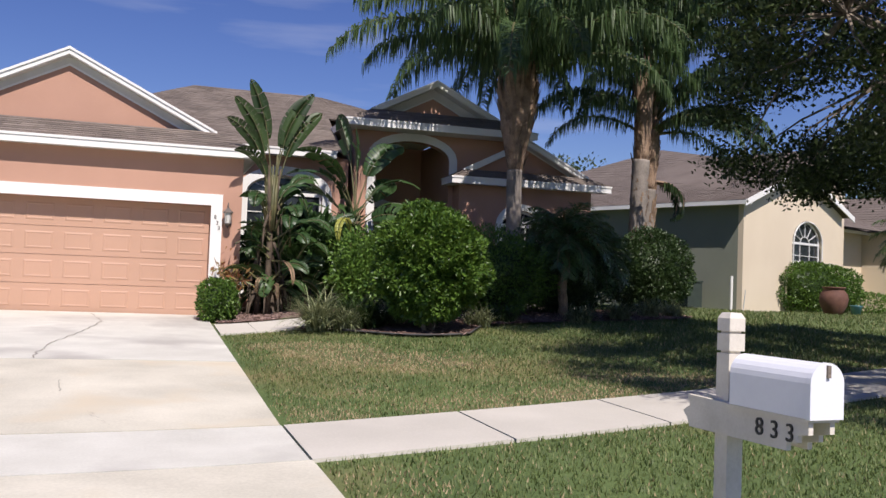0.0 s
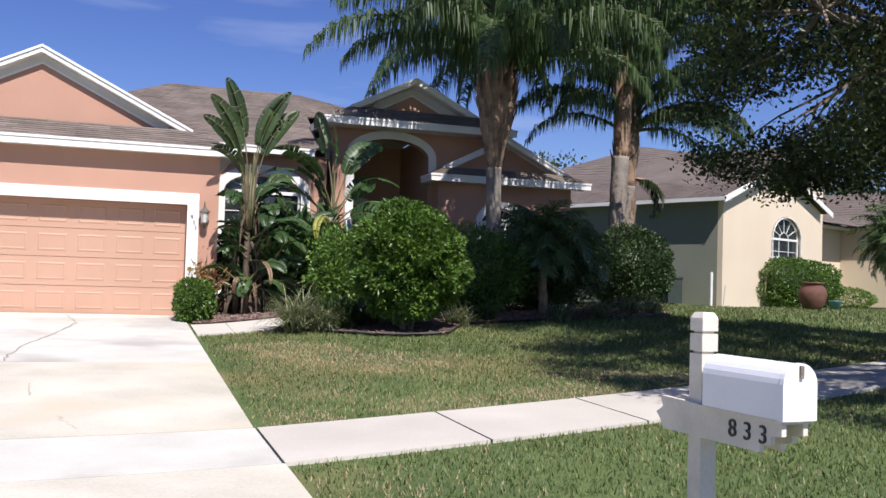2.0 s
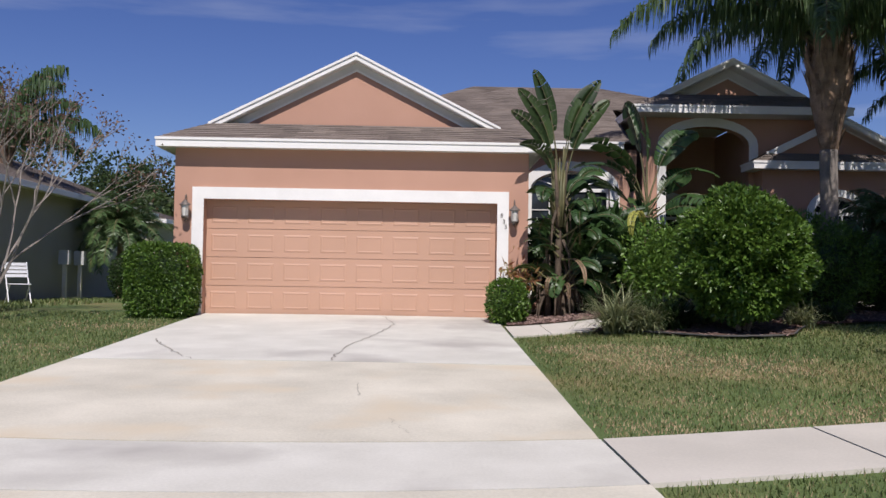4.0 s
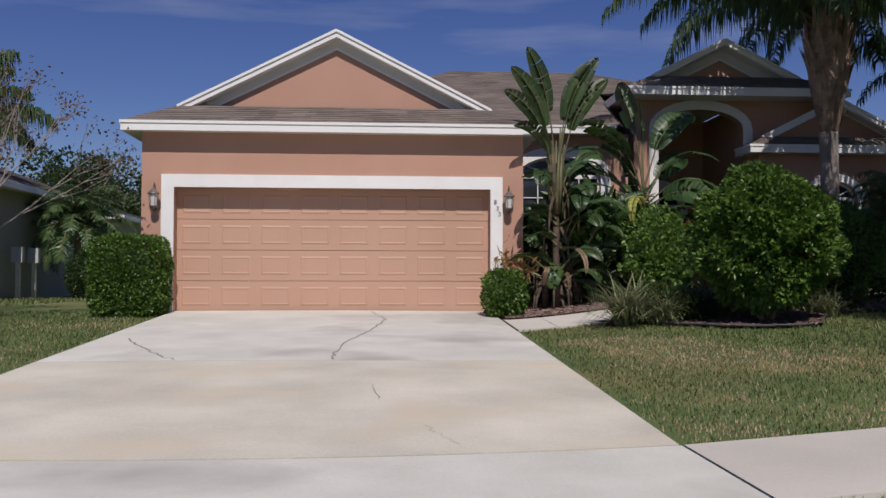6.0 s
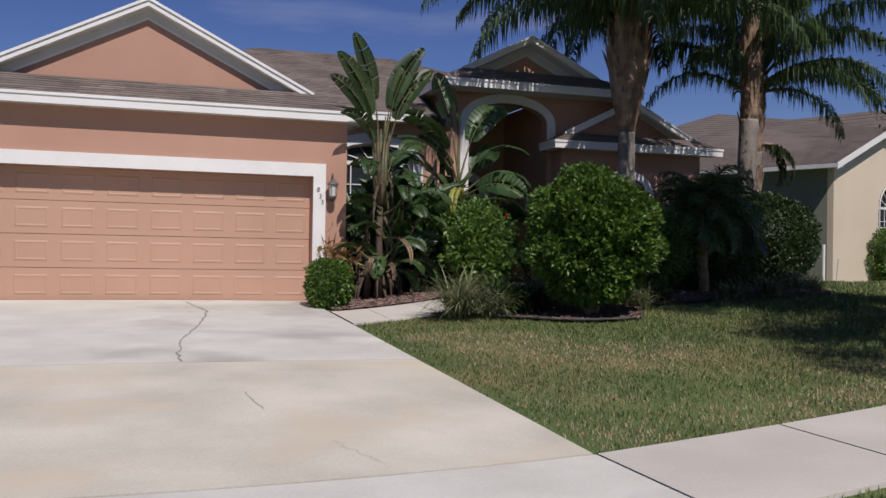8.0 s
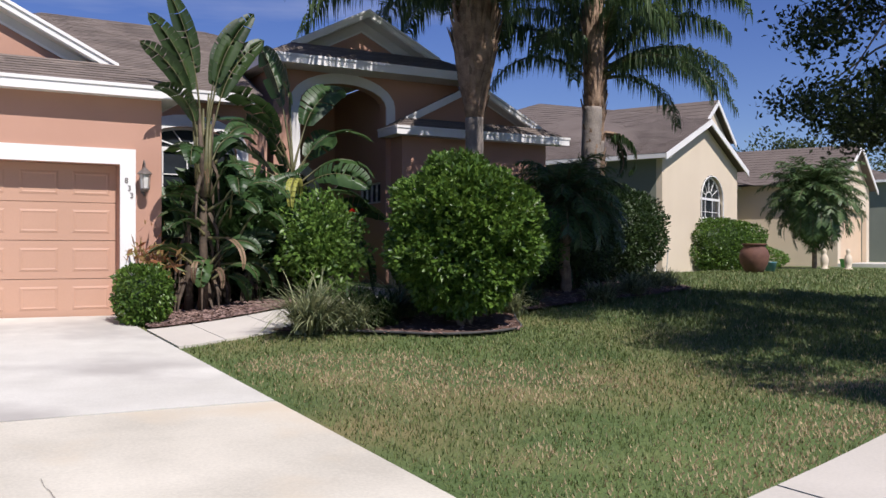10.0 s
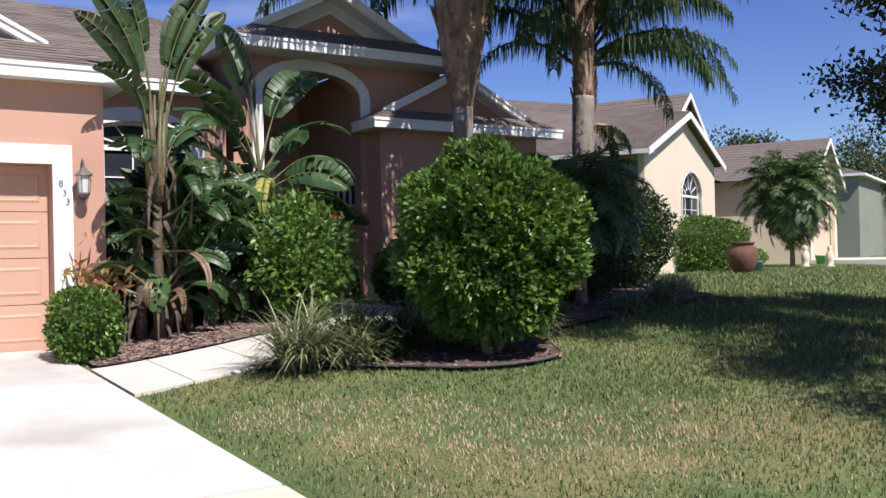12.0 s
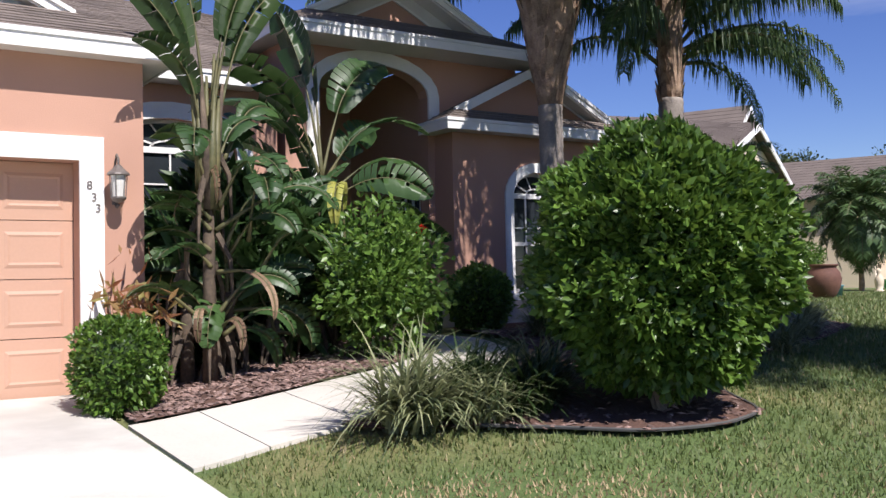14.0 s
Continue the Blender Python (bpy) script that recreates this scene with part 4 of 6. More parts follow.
def queen_palm(at, neck, top, seed, label, r=0.19, fronds=20, length=4.3, old=0, extra=(), bulge=1.0, lean=0.0, ragged=0.0):
    """A feather palm: ringed trunk, swollen collar of old leaf bases, arching crown."""
    rnd = random.Random(seed)
    z0 = land(at[0], at[1]) - 0.05
    ob = thing("palm_tree", label, "palm tree", "palms in front of the house", at=(at[0], at[1], z0))
    bm = bmesh.new()
    n, zs, rs = 60, [], []
    for k in range(n + 1):
        z = (neck - z0) * k / n
        zs.append((0.03 * math.sin(z * 0.9 + seed) + lean * z, 0.03 * math.cos(z * 0.7), z))
        rs.append(r * (1.25 - 0.35 * min(1, z / 1.2) + (0.035 if k % 2 else 0) + 0.05 * noise.noise(Vector((z * 2, seed, 0)))))
    tube(bm, zs, rs, 16)
    part("trunk", bm, PALM_TRUNK, ob, smooth=True)
    tn, tt, m = neck - z0, top - z0, 14
    prof = [r * (0.95 + bulge * 1.15 * math.sin(math.pi * min(1, 0.03 + 0.69 * k / m)) ** 1.2) * (1 if k < m * 0.7 else 1 - 0.5 * (k - m * 0.7) / (m * 0.3)) for k in range(m + 1)]
    bm = bmesh.new()
    tube(bm, [(lean * (tn + (tt - tn) * k / m), 0, tn + (tt - tn) * k / m) for k in range(m + 1)], [p * 0.82 for p in prof], 14)
    part("fibre_collar", bm, PALM_BOOT, ob, smooth=True)
    low = tn - ragged * (tn - 1.2)
    boots = bmesh.new()
    for k in range(90 + int(110 * ragged) + (130 if bulge > 1 else 0)):
        z = rnd.uniform(low, tn + (tt - tn) * 0.92)
        u = max(0.0, (z - tn) / (tt - tn))
        a = rnd.uniform(0, 6.28)
        rr = prof[min(m, int(u * m))] * 0.8
        d, sd = Vector((math.cos(a), math.sin(a), 0)), Vector((-math.sin(a), math.cos(a), 0))
        ln, w = rnd.uniform(0.2, 0.5), rnd.uniform(0.03, 0.075)
        big = bulge > 1 and rnd.random() < 0.6
        if big:
            ln, w = rnd.uniform(0.4, 0.75), rnd.uniform(0.05, 0.1)
        base = d * rr + Vector((lean * z, 0, z))
        tip = base + d * (rnd.uniform(0.05, 0.2) if big else rnd.uniform(0.0, 0.1)) + Vector((0, 0, ln)) + sd * rnd.uniform(-0.05, 0.05)
        vs = [boots.verts.new(q) for q in (base - sd * w, base + sd * w, tip + sd * w * 0.35, tip - sd * w * 0.35, base - d * 0.06)]
        boots.faces.new(vs[:4])
        boots.faces.new((vs[0], vs[3], vs[4]))
        boots.faces.new((vs[4], vs[2], vs[1]))
    tagged(part("leaf_base", boots, PALM_BOOT, ob), kind="stuff")
    for k in range(fronds):
        a = k * 2.399 + rnd.uniform(-0.2, 0.2)
        tier = k / fronds
        lift = radians(82 - 47 * tier + rnd.uniform(-7, 7))
        frond(ob, (lean * tt + math.cos(a) * r * 0.6, math.sin(a) * r * 0.6, tt - 0.15 - 0.35 * tier), a, lift, length * rnd.uniform(0.85, 1.1), radians(92 + 22 * tier), 0.9, rnd, 130, 0.88, 0.045)
    for a, lift, ln, dr in extra:
        frond(ob, (lean * tt + math.cos(a) * r, math.sin(a) * r, tt - 0.7), radians(a), radians(lift), ln, radians(dr), 0.6, rnd, 100, 0.85, 0.034)
    for k in range(old):
        a = rnd.uniform(-1.2, 0.8)
        frond(ob, (math.cos(a) * r, math.sin(a) * r, tn + 0.2), a, radians(-5), 1.5, radians(150), 0.35, rnd, 70, 0.9, 0.04, LEAF_DARK, "old_frond", "drooping old brown-green frond", PALM_BOOT)
    return ob


queen_palm((9.82, 1.78), 4.05, 6.6, 1, "tall feather palm with fibrous swollen collar before the wing", r=0.195, fronds=42, length=4.7, bulge=1.5)
queen_palm((14.03, 3.4), 4.8, 8.1, 2, "tall feather palm with pale ragged trunk beside the house", r=0.25, fronds=36, length=5.4, bulge=0.25, lean=0.02, ragged=0.9)
queen_palm((14.7, 3.95), 4.1, 6.3, 3, "feather palm with dark trunk and hanging old fronds", r=0.19, fronds=14, length=3.9, old=3, bulge=0.5, ragged=0.6, extra=((185, 25, 3.4, 95), (-20, 42, 3.9, 125), (-60, 30, 3.6, 120), (5, 15, 3.2, 95), (-28, 24, 4.1, 100), (-42, 38, 4.0, 112)))


LEAF_PYGMY = leaf("leaves_date_palm", (0.05, 0.1, 0.033), (0.12, 0.19, 0.07), 0.4, 0.2)


def pygmy_palm(at, crown, seed, label, fronds=26, length=1.3, name="date_palm", leaf_len=0.3, wide=0.024, spread=75, bend=95):
    rnd = random.Random(seed)
    z0 = land(at[0], at[1]) - 0.04
    ob = thing(name, label, "palm tree", at=(at[0], at[1], z0))
    bm = bmesh.new()
    tube(bm, [(0.02 * math.sin(k), 0, (crown - z0) * k / 12) for k in range(13)], [0.09 + (0.012 if k % 2 else 0) for k in range(13)], 10)
    part("trunk", bm, PALM_BOOT, ob)
    for k in range(fronds):
        a = k * 2.399
        tier = k / fronds
        frond(ob, (0, 0, crown - z0 - 0.15 * tier), a, radians(75 - spread * tier), length * rnd.uniform(0.85, 1.15), radians(bend), leaf_len, rnd, 60, 0.3, wide, LEAF_PYGMY)
    return ob


pygmy_palm((9.77, -1.17), 2.3, 31, "slender date palm with arching fronds in the bed", 54, 1.12, leaf_len=0.38, spread=95)
pygmy_palm((11.0, 0.0), 2.0, 32, "short date palm with arching fronds beside the wing window", 46, 1.05, leaf_len=0.36, spread=100)


def paddle(parent, base, heading, lift, stalk_len, blade, width, droop, rnd, torn=0.5, twist=None, mat=None, label=""):
    """A banana leaf: a petiole and a broad blade on both sides of the midrib, torn into strips here and there."""
    h = Vector((math.cos(heading), math.sin(heading), 0))
    p, ang, pts = Vector(base), lift, []
    n1, n2, quads = 6, 14, []
    for k in range(n1):
        pts.append(p.copy())
        p += (h * math.cos(ang) + Vector((0, 0, 1)) * math.sin(ang)) * stalk_len / n1
        ang -= 0.02
    for k in range(n2 + 1):
        pts.append(p.copy())
        p += (h * math.cos(ang) + Vector((0, 0, 1)) * math.sin(ang)) * blade / n2
        ang -= droop / n2
    flat = Vector((-h.y, h.x, 0))
    turn = rnd.uniform(-1.3, 1.3) if twist is None else twist
    for s in (-1, 1):
        roll = rnd.uniform(0.1, 0.5)
        k = 0
        while k < n2:
            run = rnd.choice((1, 1, 2, 3)) if rnd.random() < torn else rnd.choice((3, 4, 5))
            e = min(n2, k + run)
            tilt = rnd.uniform(-0.3, 0.15)
            for i in range(k, e):
                a, b = pts[n1 + i], pts[n1 + i + 1]
                d = (b - a).normalized()
                side = (Matrix.Rotation(turn, 3, d) @ flat).normalized()
                nrm = d.cross(side).normalized()
                if nrm.z < 0:
                    nrm = -nrm
                wa, wb = (width * (math.sin(math.pi * min(1, 0.07 + u / n2 * 0.93)) ** 0.55) for u in (i, i + 1))
                out = (side * s + nrm * (roll + tilt) + d * 0.25).normalized()
                gap = 0.0 if i + 1 < e else 0.1
                b1 = a.lerp(b, 1 - gap)
                lo = (side * s - nrm * (0.15 - tilt) + d * 0.3).normalized()
                q = [a, b1, b1 + out * wb * 0.5, a + out * wa * 0.5]
                quads.append(q)
                quads.append([q[3], q[2], q[2] + lo * wb * 0.5, q[3] + lo * wa * 0.5])
            k = e
    verts, faces = [], []
    for q in quads:
        b = len(verts)
        verts += q
        faces.append((b, b + 1, b + 2, b + 3))
    bm = bmesh.new()
    bmv = [bm.verts.new(v) for v in verts]
    for f in faces:
        bm.faces.new([bmv[i] for i in f])
    bmesh.ops.remove_doubles(bm, verts=bm.verts[:], dist=0.0008)
    ob = part("leaf", bm, mat or LEAF_BANANA, parent, label, smooth=True)
    bm = bmesh.new()
    tube(bm, pts, [0.026 - 0.014 * k / n1 if k < n1 else 0.009 - 0.006 * (k - n1) / n2 for k in range(len(pts))], 6)
    part("leaf_stalk", bm, STEM_BANANA, ob, smooth=True)
    return ob


def banana(at, label, stems, seed, given=()):
    """stems: dx, dy, height, leaves, blade length, how far the leaves spread from upright; given: single leaves."""
    rnd = random.Random(seed)
    ob = thing("banana_plant", label, "plant", "banana plants by the porch", at=(at[0], at[1], land(at[0], at[1]) - 0.03))
    for (dx, dy, h, leaves, blade, spread) in stems:
        bm = bmesh.new()
        tube(bm, [(dx, dy, 0), (dx * 1.05, dy, h * 0.5), (dx * 1.1, dy * 1.1, h)], [0.075, 0.06, 0.042], 10)
        stem = part("stem", bm, BANANA_BARK, ob, "brown fibrous stem", smooth=True)
        for k in range(9):
            a, z = rnd.uniform(0, 6.28), rnd.uniform(0.3, 1.0) * h
            x, y = dx + 0.08 * math.cos(a), dy + 0.08 * math.sin(a)
            bm = bmesh.new()
            tube(bm, [(x, y, z), (x + 0.12 * math.cos(a), y + 0.12 * math.sin(a), z - 0.25), (x + 0.15 * math.cos(a), y + 0.15 * math.sin(a), max(0.05, z - 0.7))], [0.035, 0.028, 0.01], 5)
            part("dead_sheath", bm, BANANA_BARK, stem)
        fan = rnd.uniform(-0.35, 0.35)
        for k in range(leaves):
            t = k / max(1, leaves - 1) * 2 - 1
            a = fan + (0 if t > 0 else math.pi) + rnd.uniform(-0.9, 0.9)
            lift = radians(86 - abs(t) * spread)
            paddle(ob, (dx * 1.1, dy * 1.1, h * rnd.uniform(0.7, 1.0)), a, lift, rnd.uniform(0.5, 0.9) * blade * 0.7, blade * rnd.uniform(0.8, 1.1), blade * 0.2, radians(25 + 80 * abs(t)), rnd)
    for (x, y, z, heading, lift, stalk, blade, width, droop, twist, mat) in given:
        paddle(ob, (x, y, z), radians(heading), radians(lift), stalk, blade, width, radians(droop), rnd, 0.45, radians(twist), mat)
    return ob


banana((3.87, -0.25), "tall banana-like plant with torn upright paddle leaves by the garage",
       [(0, 0, 2.35, 0, 1, 0), (0.3, 0.35, 0.9, 5, 0.8, 80), (0.1, 0.15, 0.6, 4, 0.6, 85), (-0.15, 0.2, 1.2, 3, 0.6, 85)], 11,
       [(0, 0, 2.1, 180, 84, 1.15, 1.25, 0.16, 38, 80, LEAF_DARK), (0, 0, 2.15, 170, 88, 1.35, 1.25, 0.16, 20, 75, LEAF_DARK), (0, 0, 2.1, 185, 80, 1.0, 1.1, 0.152, 55, 60, LEAF_DARK), (0, 0, 2.1, 10, 86, 1.25, 1.2, 0.168, 30, 85, LEAF_DARK),
        (0, 0, 2.15, 0, 84, 1.25, 1.25, 0.176, 32, 75, LEAF_DARK), (0.02, 0, 2.1, 5, 80, 1.1, 1.2, 0.176, 42, 80, LEAF_DARK), (0, 0, 2.0, 200, 82, 0.8, 0.9, 0.16, 95, 30, LEAF_DARK), (0, -0.02, 1.9, 215, 60, 0.3, 0.75, 0.16, 90, 20, LEAF_DARK),
        (0, -0.05, 1.5, 185, 50, 0.15, 0.6, 0.2, 80, 10, None), (0, -0.05, 1.15, 205, 45, 0.15, 0.6, 0.2, 90, 0, None), (0.05, 0, 2.0, 20, 70, 0.4, 0.9, 0.2, 110, 20, None), (0.1, 0.1, 1.8, 40, 75, 0.5, 1.0, 0.2, 100, 30, None), (0.15, 0, 1.3, -20, 70, 0.4, 0.9, 0.19, 130, 20, None),
        (0, -0.05, 1.6, 200, 45, 0.15, 0.6, 0.12, 60, 20, None), (0, -0.05, 1.3, 190, 40, 0.2, 0.6, 0.13, 80, 10, None), (0.05, -0.05, 1.5, -20, 35, 0.7, 0.7, 0.14, 100, 30, None),
        (0.1, 0, 1.7, -70, 55, 0.4, 0.8, 0.17, 120, 20, None), (-0.1, 0, 1.9, -110, 50, 0.5, 0.8, 0.17, 130, -20, None), (0.2, 0.1, 1.2, -60, 55, 0.4, 0.75, 0.16, 120, 30, None), (0.2, 0.1, 2.2, 30, 60, 0.5, 0.8, 0.17, 100, 40, None), (0.4, 0, 1.4, -100, 60, 0.5, 0.9, 0.18, 140, 10, None), (0.5, 0.1, 1.0, -50, 60, 0.4, 0.8, 0.17, 130, 0, None), (0.05, -0.1, 0.7, -30, 55, 0.3, 0.7, 0.11, 120, 60, None), (-0.05, -0.05, 0.6, 200, 40, 0.5, 0.6, 0.12, 90, 20, None), (0.05, -0.08, 1.1, -60, 5, 0.3, 0.7, 0.045, 110, 30, LEAF_DEAD), (-0.05, -0.08, 0.7, -120, 20, 0.2, 0.5, 0.045, 150, 0, LEAF_DEAD),
        (0.05, -0.1, 0.55, -80, 30, 0.2, 0.5, 0.045, 160, 50, LEAF_DEAD), (0.0, -0.05, 2.0, -100, 30, 0.1, 0.6, 0.045, 160, 60, LEAF_DEAD), (-0.05, -0.05, 1.8, 200, 20, 0.1, 0.5, 0.045, 150, 40, LEAF_DEAD), (0.1, -0.1, 0.5, -30, 40, 0.3, 0.6, 0.12, 130, 20, None)])
front_plant = [o for o in scene.objects if o.name.startswith("banana_plant")][0]
rs = random.Random(9)
for k in range(9):
    a = k * 0.7
    bm = bmesh.new()
    e = 0.1 + 0.12 * rs.random()
    top = rs.uniform(2.7, 3.3)
    tube(bm, [(0.05 * math.cos(a), 0.05 * math.sin(a), 1.7), (0.08 * math.cos(a), 0.08 * math.sin(a), 2.2), (e * math.cos(a), 0.6 * e * math.sin(a), top)], [0.05, 0.045, 0.012], 6)
    part("leaf_sheath", bm, BANANA_BARK if k % 3 == 0 else STEM_BANANA, front_plant, smooth=True)
banana((4.9, 0.9), "bushy banana-like plant with dark hanging leaves by the window",
       [(0, 0, 1.5, 9, 1.0, 95), (0.4, 0.3, 1.2, 8, 0.95, 95), (-0.4, -0.1, 1.0, 8, 0.85, 95), (0.45, -0.4, 0.7, 7, 0.8, 95), (-0.1, -0.5, 0.5, 6, 0.7, 95)], 12,
       [(0.75, -0.5, 1.2, -125, 80, 0.5, 1.15, 0.1, 210, 0, LEAF_YELLOW)])
banana((5.96, 1.6), "tall banana-like plant with arching torn leaves before the porch column",
       [(0, 0, 1.9, 7, 1.2, 80), (0.3, 0.2, 1.3, 6, 1.1, 85), (-0.35, 0.1, 1.1, 6, 1.0, 90)], 13,
       [(0, 0, 2.0, 190, 72, 0.8, 1.5, 0.338, 85, 10, None), (0, 0, 2.1, 175, 60, 0.6, 1.5, 0.351, 95, 0, None), (0, 0, 2.1, 80, 80, 1.0, 1.2, 0.325, 30, 80, None), (0, 0, 2.1, 20, 74, 0.9, 1.3, 0.312, 60, 40, None),
        (0, 0, 2.0, -10, 60, 0.6, 1.3, 0.312, 95, 10, None), (0, 0, 1.8, -15, 45, 0.6, 1.2, 0.286, 105, 10, None), (0, 0, 1.5, -25, 30, 0.5, 1.1, 0.26, 90, 0, None), (0, 0, 2.1, 120, 82, 1.2, 1.2, 0.312, 20, 70, None)])


def strap_clump(at, label, n, length, seed, mat=None, width=0.022, stiff=0.9):
    """A tuft of arching strap leaves."""
    rnd = random.Random(seed)
    ob = thing("strap_leaf_clump", label, "plant", "strap-leaf clumps in the bed", at=(at[0], at[1], land(at[0], at[1]) - 0.02))
    verts, faces = [], []
    for _ in range(n):
        a, r0 = rnd.uniform(0, 6.28), rnd.uniform(0, 0.22)
        h = Vector((math.cos(a), math.sin(a), 0))
        b = rnd.uniform(0, 6.28)
        p = Vector((r0 * math.cos(b), r0 * math.sin(b), 0))
        ang, ln, side = rnd.uniform(0.75, 1.5), length * rnd.uniform(0.55, 1.1), Vector((-h.y, h.x, 0))
        base = len(verts)
        for k in range(6):
            w = width * (1 - (k / 5) ** 2) * 0.5 + 0.001
            verts += [p - side * w, p + side * w]
            p = p + (h * math.cos(ang) + Vector((0, 0, 1)) * math.sin(ang)) * ln / 5
            ang -= rnd.uniform(0.15, 0.55) * stiff
        for k in range(5):
            i = base + 2 * k
            faces.append((i, i + 1, i + 3, i + 2))
    leaves = pydata("leaves", verts, faces, mat or LEAF_STRAP, ob)
    tagged(leaves, kind="stuff")
    return ob


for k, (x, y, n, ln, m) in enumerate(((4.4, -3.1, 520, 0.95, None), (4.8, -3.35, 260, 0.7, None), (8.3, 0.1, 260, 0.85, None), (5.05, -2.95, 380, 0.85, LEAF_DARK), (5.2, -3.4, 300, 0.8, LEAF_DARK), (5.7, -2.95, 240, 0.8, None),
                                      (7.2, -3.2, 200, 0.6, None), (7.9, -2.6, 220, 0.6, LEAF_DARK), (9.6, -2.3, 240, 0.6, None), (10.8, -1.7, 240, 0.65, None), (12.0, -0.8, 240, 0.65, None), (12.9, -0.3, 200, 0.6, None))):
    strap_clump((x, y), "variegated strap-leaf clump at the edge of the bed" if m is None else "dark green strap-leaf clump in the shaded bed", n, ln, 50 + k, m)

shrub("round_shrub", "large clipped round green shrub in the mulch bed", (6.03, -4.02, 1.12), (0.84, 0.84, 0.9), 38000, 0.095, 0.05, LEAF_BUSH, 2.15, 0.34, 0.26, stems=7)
# two added leaf masses, standing in for deep shade between the banana plants
shrub("under_shrub", "added leaf mass filling in the deep shade between the banana plants by the window", (4.75, 1.35, 0.95), (1.1, 0.9, 1.05), 7000, 0.3, 0.09, LEAF_BANANA, 2.4, 0.5, 0.25, core=False, stems=8)
shrub("under_shrub", "added leaf mass filling in the deep shade before the porch column", (6.1, 1.9, 0.7), (0.7, 0.5, 0.8), 3000, 0.3, 0.09, LEAF_BANANA, 2.4, 0.5, 0.25, core=False, stems=6)
shrub("hibiscus_shrub", "loose light green hibiscus shrub by the path", (5.7, -0.4, 0.82), (0.6, 0.58, 0.76), 4600, 0.1, 0.055, LEAF_HIBISCUS, 2.2, 0.9, 0.4, core=False)
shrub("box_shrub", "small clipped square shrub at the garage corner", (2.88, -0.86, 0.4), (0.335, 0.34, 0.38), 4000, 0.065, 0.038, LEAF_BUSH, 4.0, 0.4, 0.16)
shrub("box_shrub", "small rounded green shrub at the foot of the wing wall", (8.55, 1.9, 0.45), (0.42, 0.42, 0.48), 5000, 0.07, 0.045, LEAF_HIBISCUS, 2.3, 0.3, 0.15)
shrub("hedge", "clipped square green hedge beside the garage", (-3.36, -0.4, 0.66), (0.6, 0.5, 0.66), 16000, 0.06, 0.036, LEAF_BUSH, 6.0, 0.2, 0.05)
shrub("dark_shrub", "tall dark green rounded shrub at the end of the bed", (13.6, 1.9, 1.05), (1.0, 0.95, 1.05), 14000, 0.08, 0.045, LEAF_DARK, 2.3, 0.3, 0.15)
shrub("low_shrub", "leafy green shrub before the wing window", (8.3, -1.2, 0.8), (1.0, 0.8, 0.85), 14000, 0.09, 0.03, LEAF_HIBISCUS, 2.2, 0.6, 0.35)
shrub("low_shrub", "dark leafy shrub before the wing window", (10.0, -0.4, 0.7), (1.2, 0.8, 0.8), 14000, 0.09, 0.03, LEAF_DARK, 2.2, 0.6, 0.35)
shrub("neighbour_hedge", "clipped hedge under the neighbour's arched window", (24.7, 9.3, 0.85), (1.8, 0.9, 0.9), 16000, 0.09, 0.055, LEAF_BUSH, 3.0, 0.25, 0.15)


def croton():
    ob = thing("croton_plant", "small croton with red and orange leaves by the garage", "plant", at=(3.15, -0.35, land(3.15, -0.35)))
    bm = bmesh.new()
    for x, y in ((0, 0), (0.12, 0.05), (-0.1, 0.08)):
        tube(bm, [(x, y, 0), (x * 1.6, y * 1.6, 0.5), (x * 2, y * 2, 0.95)], [0.015, 0.012, 0.006], 5)
    part("stems", bm, BARK, ob)
    n = 170
    c = RNG.normal(0, 1, (n, 3)) * np.array([0.16, 0.12, 0.2]) + np.array([0.0, 0.05, 0.8])
    leaf_cloud("leaves", c, np.tile((0, -0.2, 0.5), (n, 1)), 0.22, 0.05, LEAF_CROTON, ob)


croton()


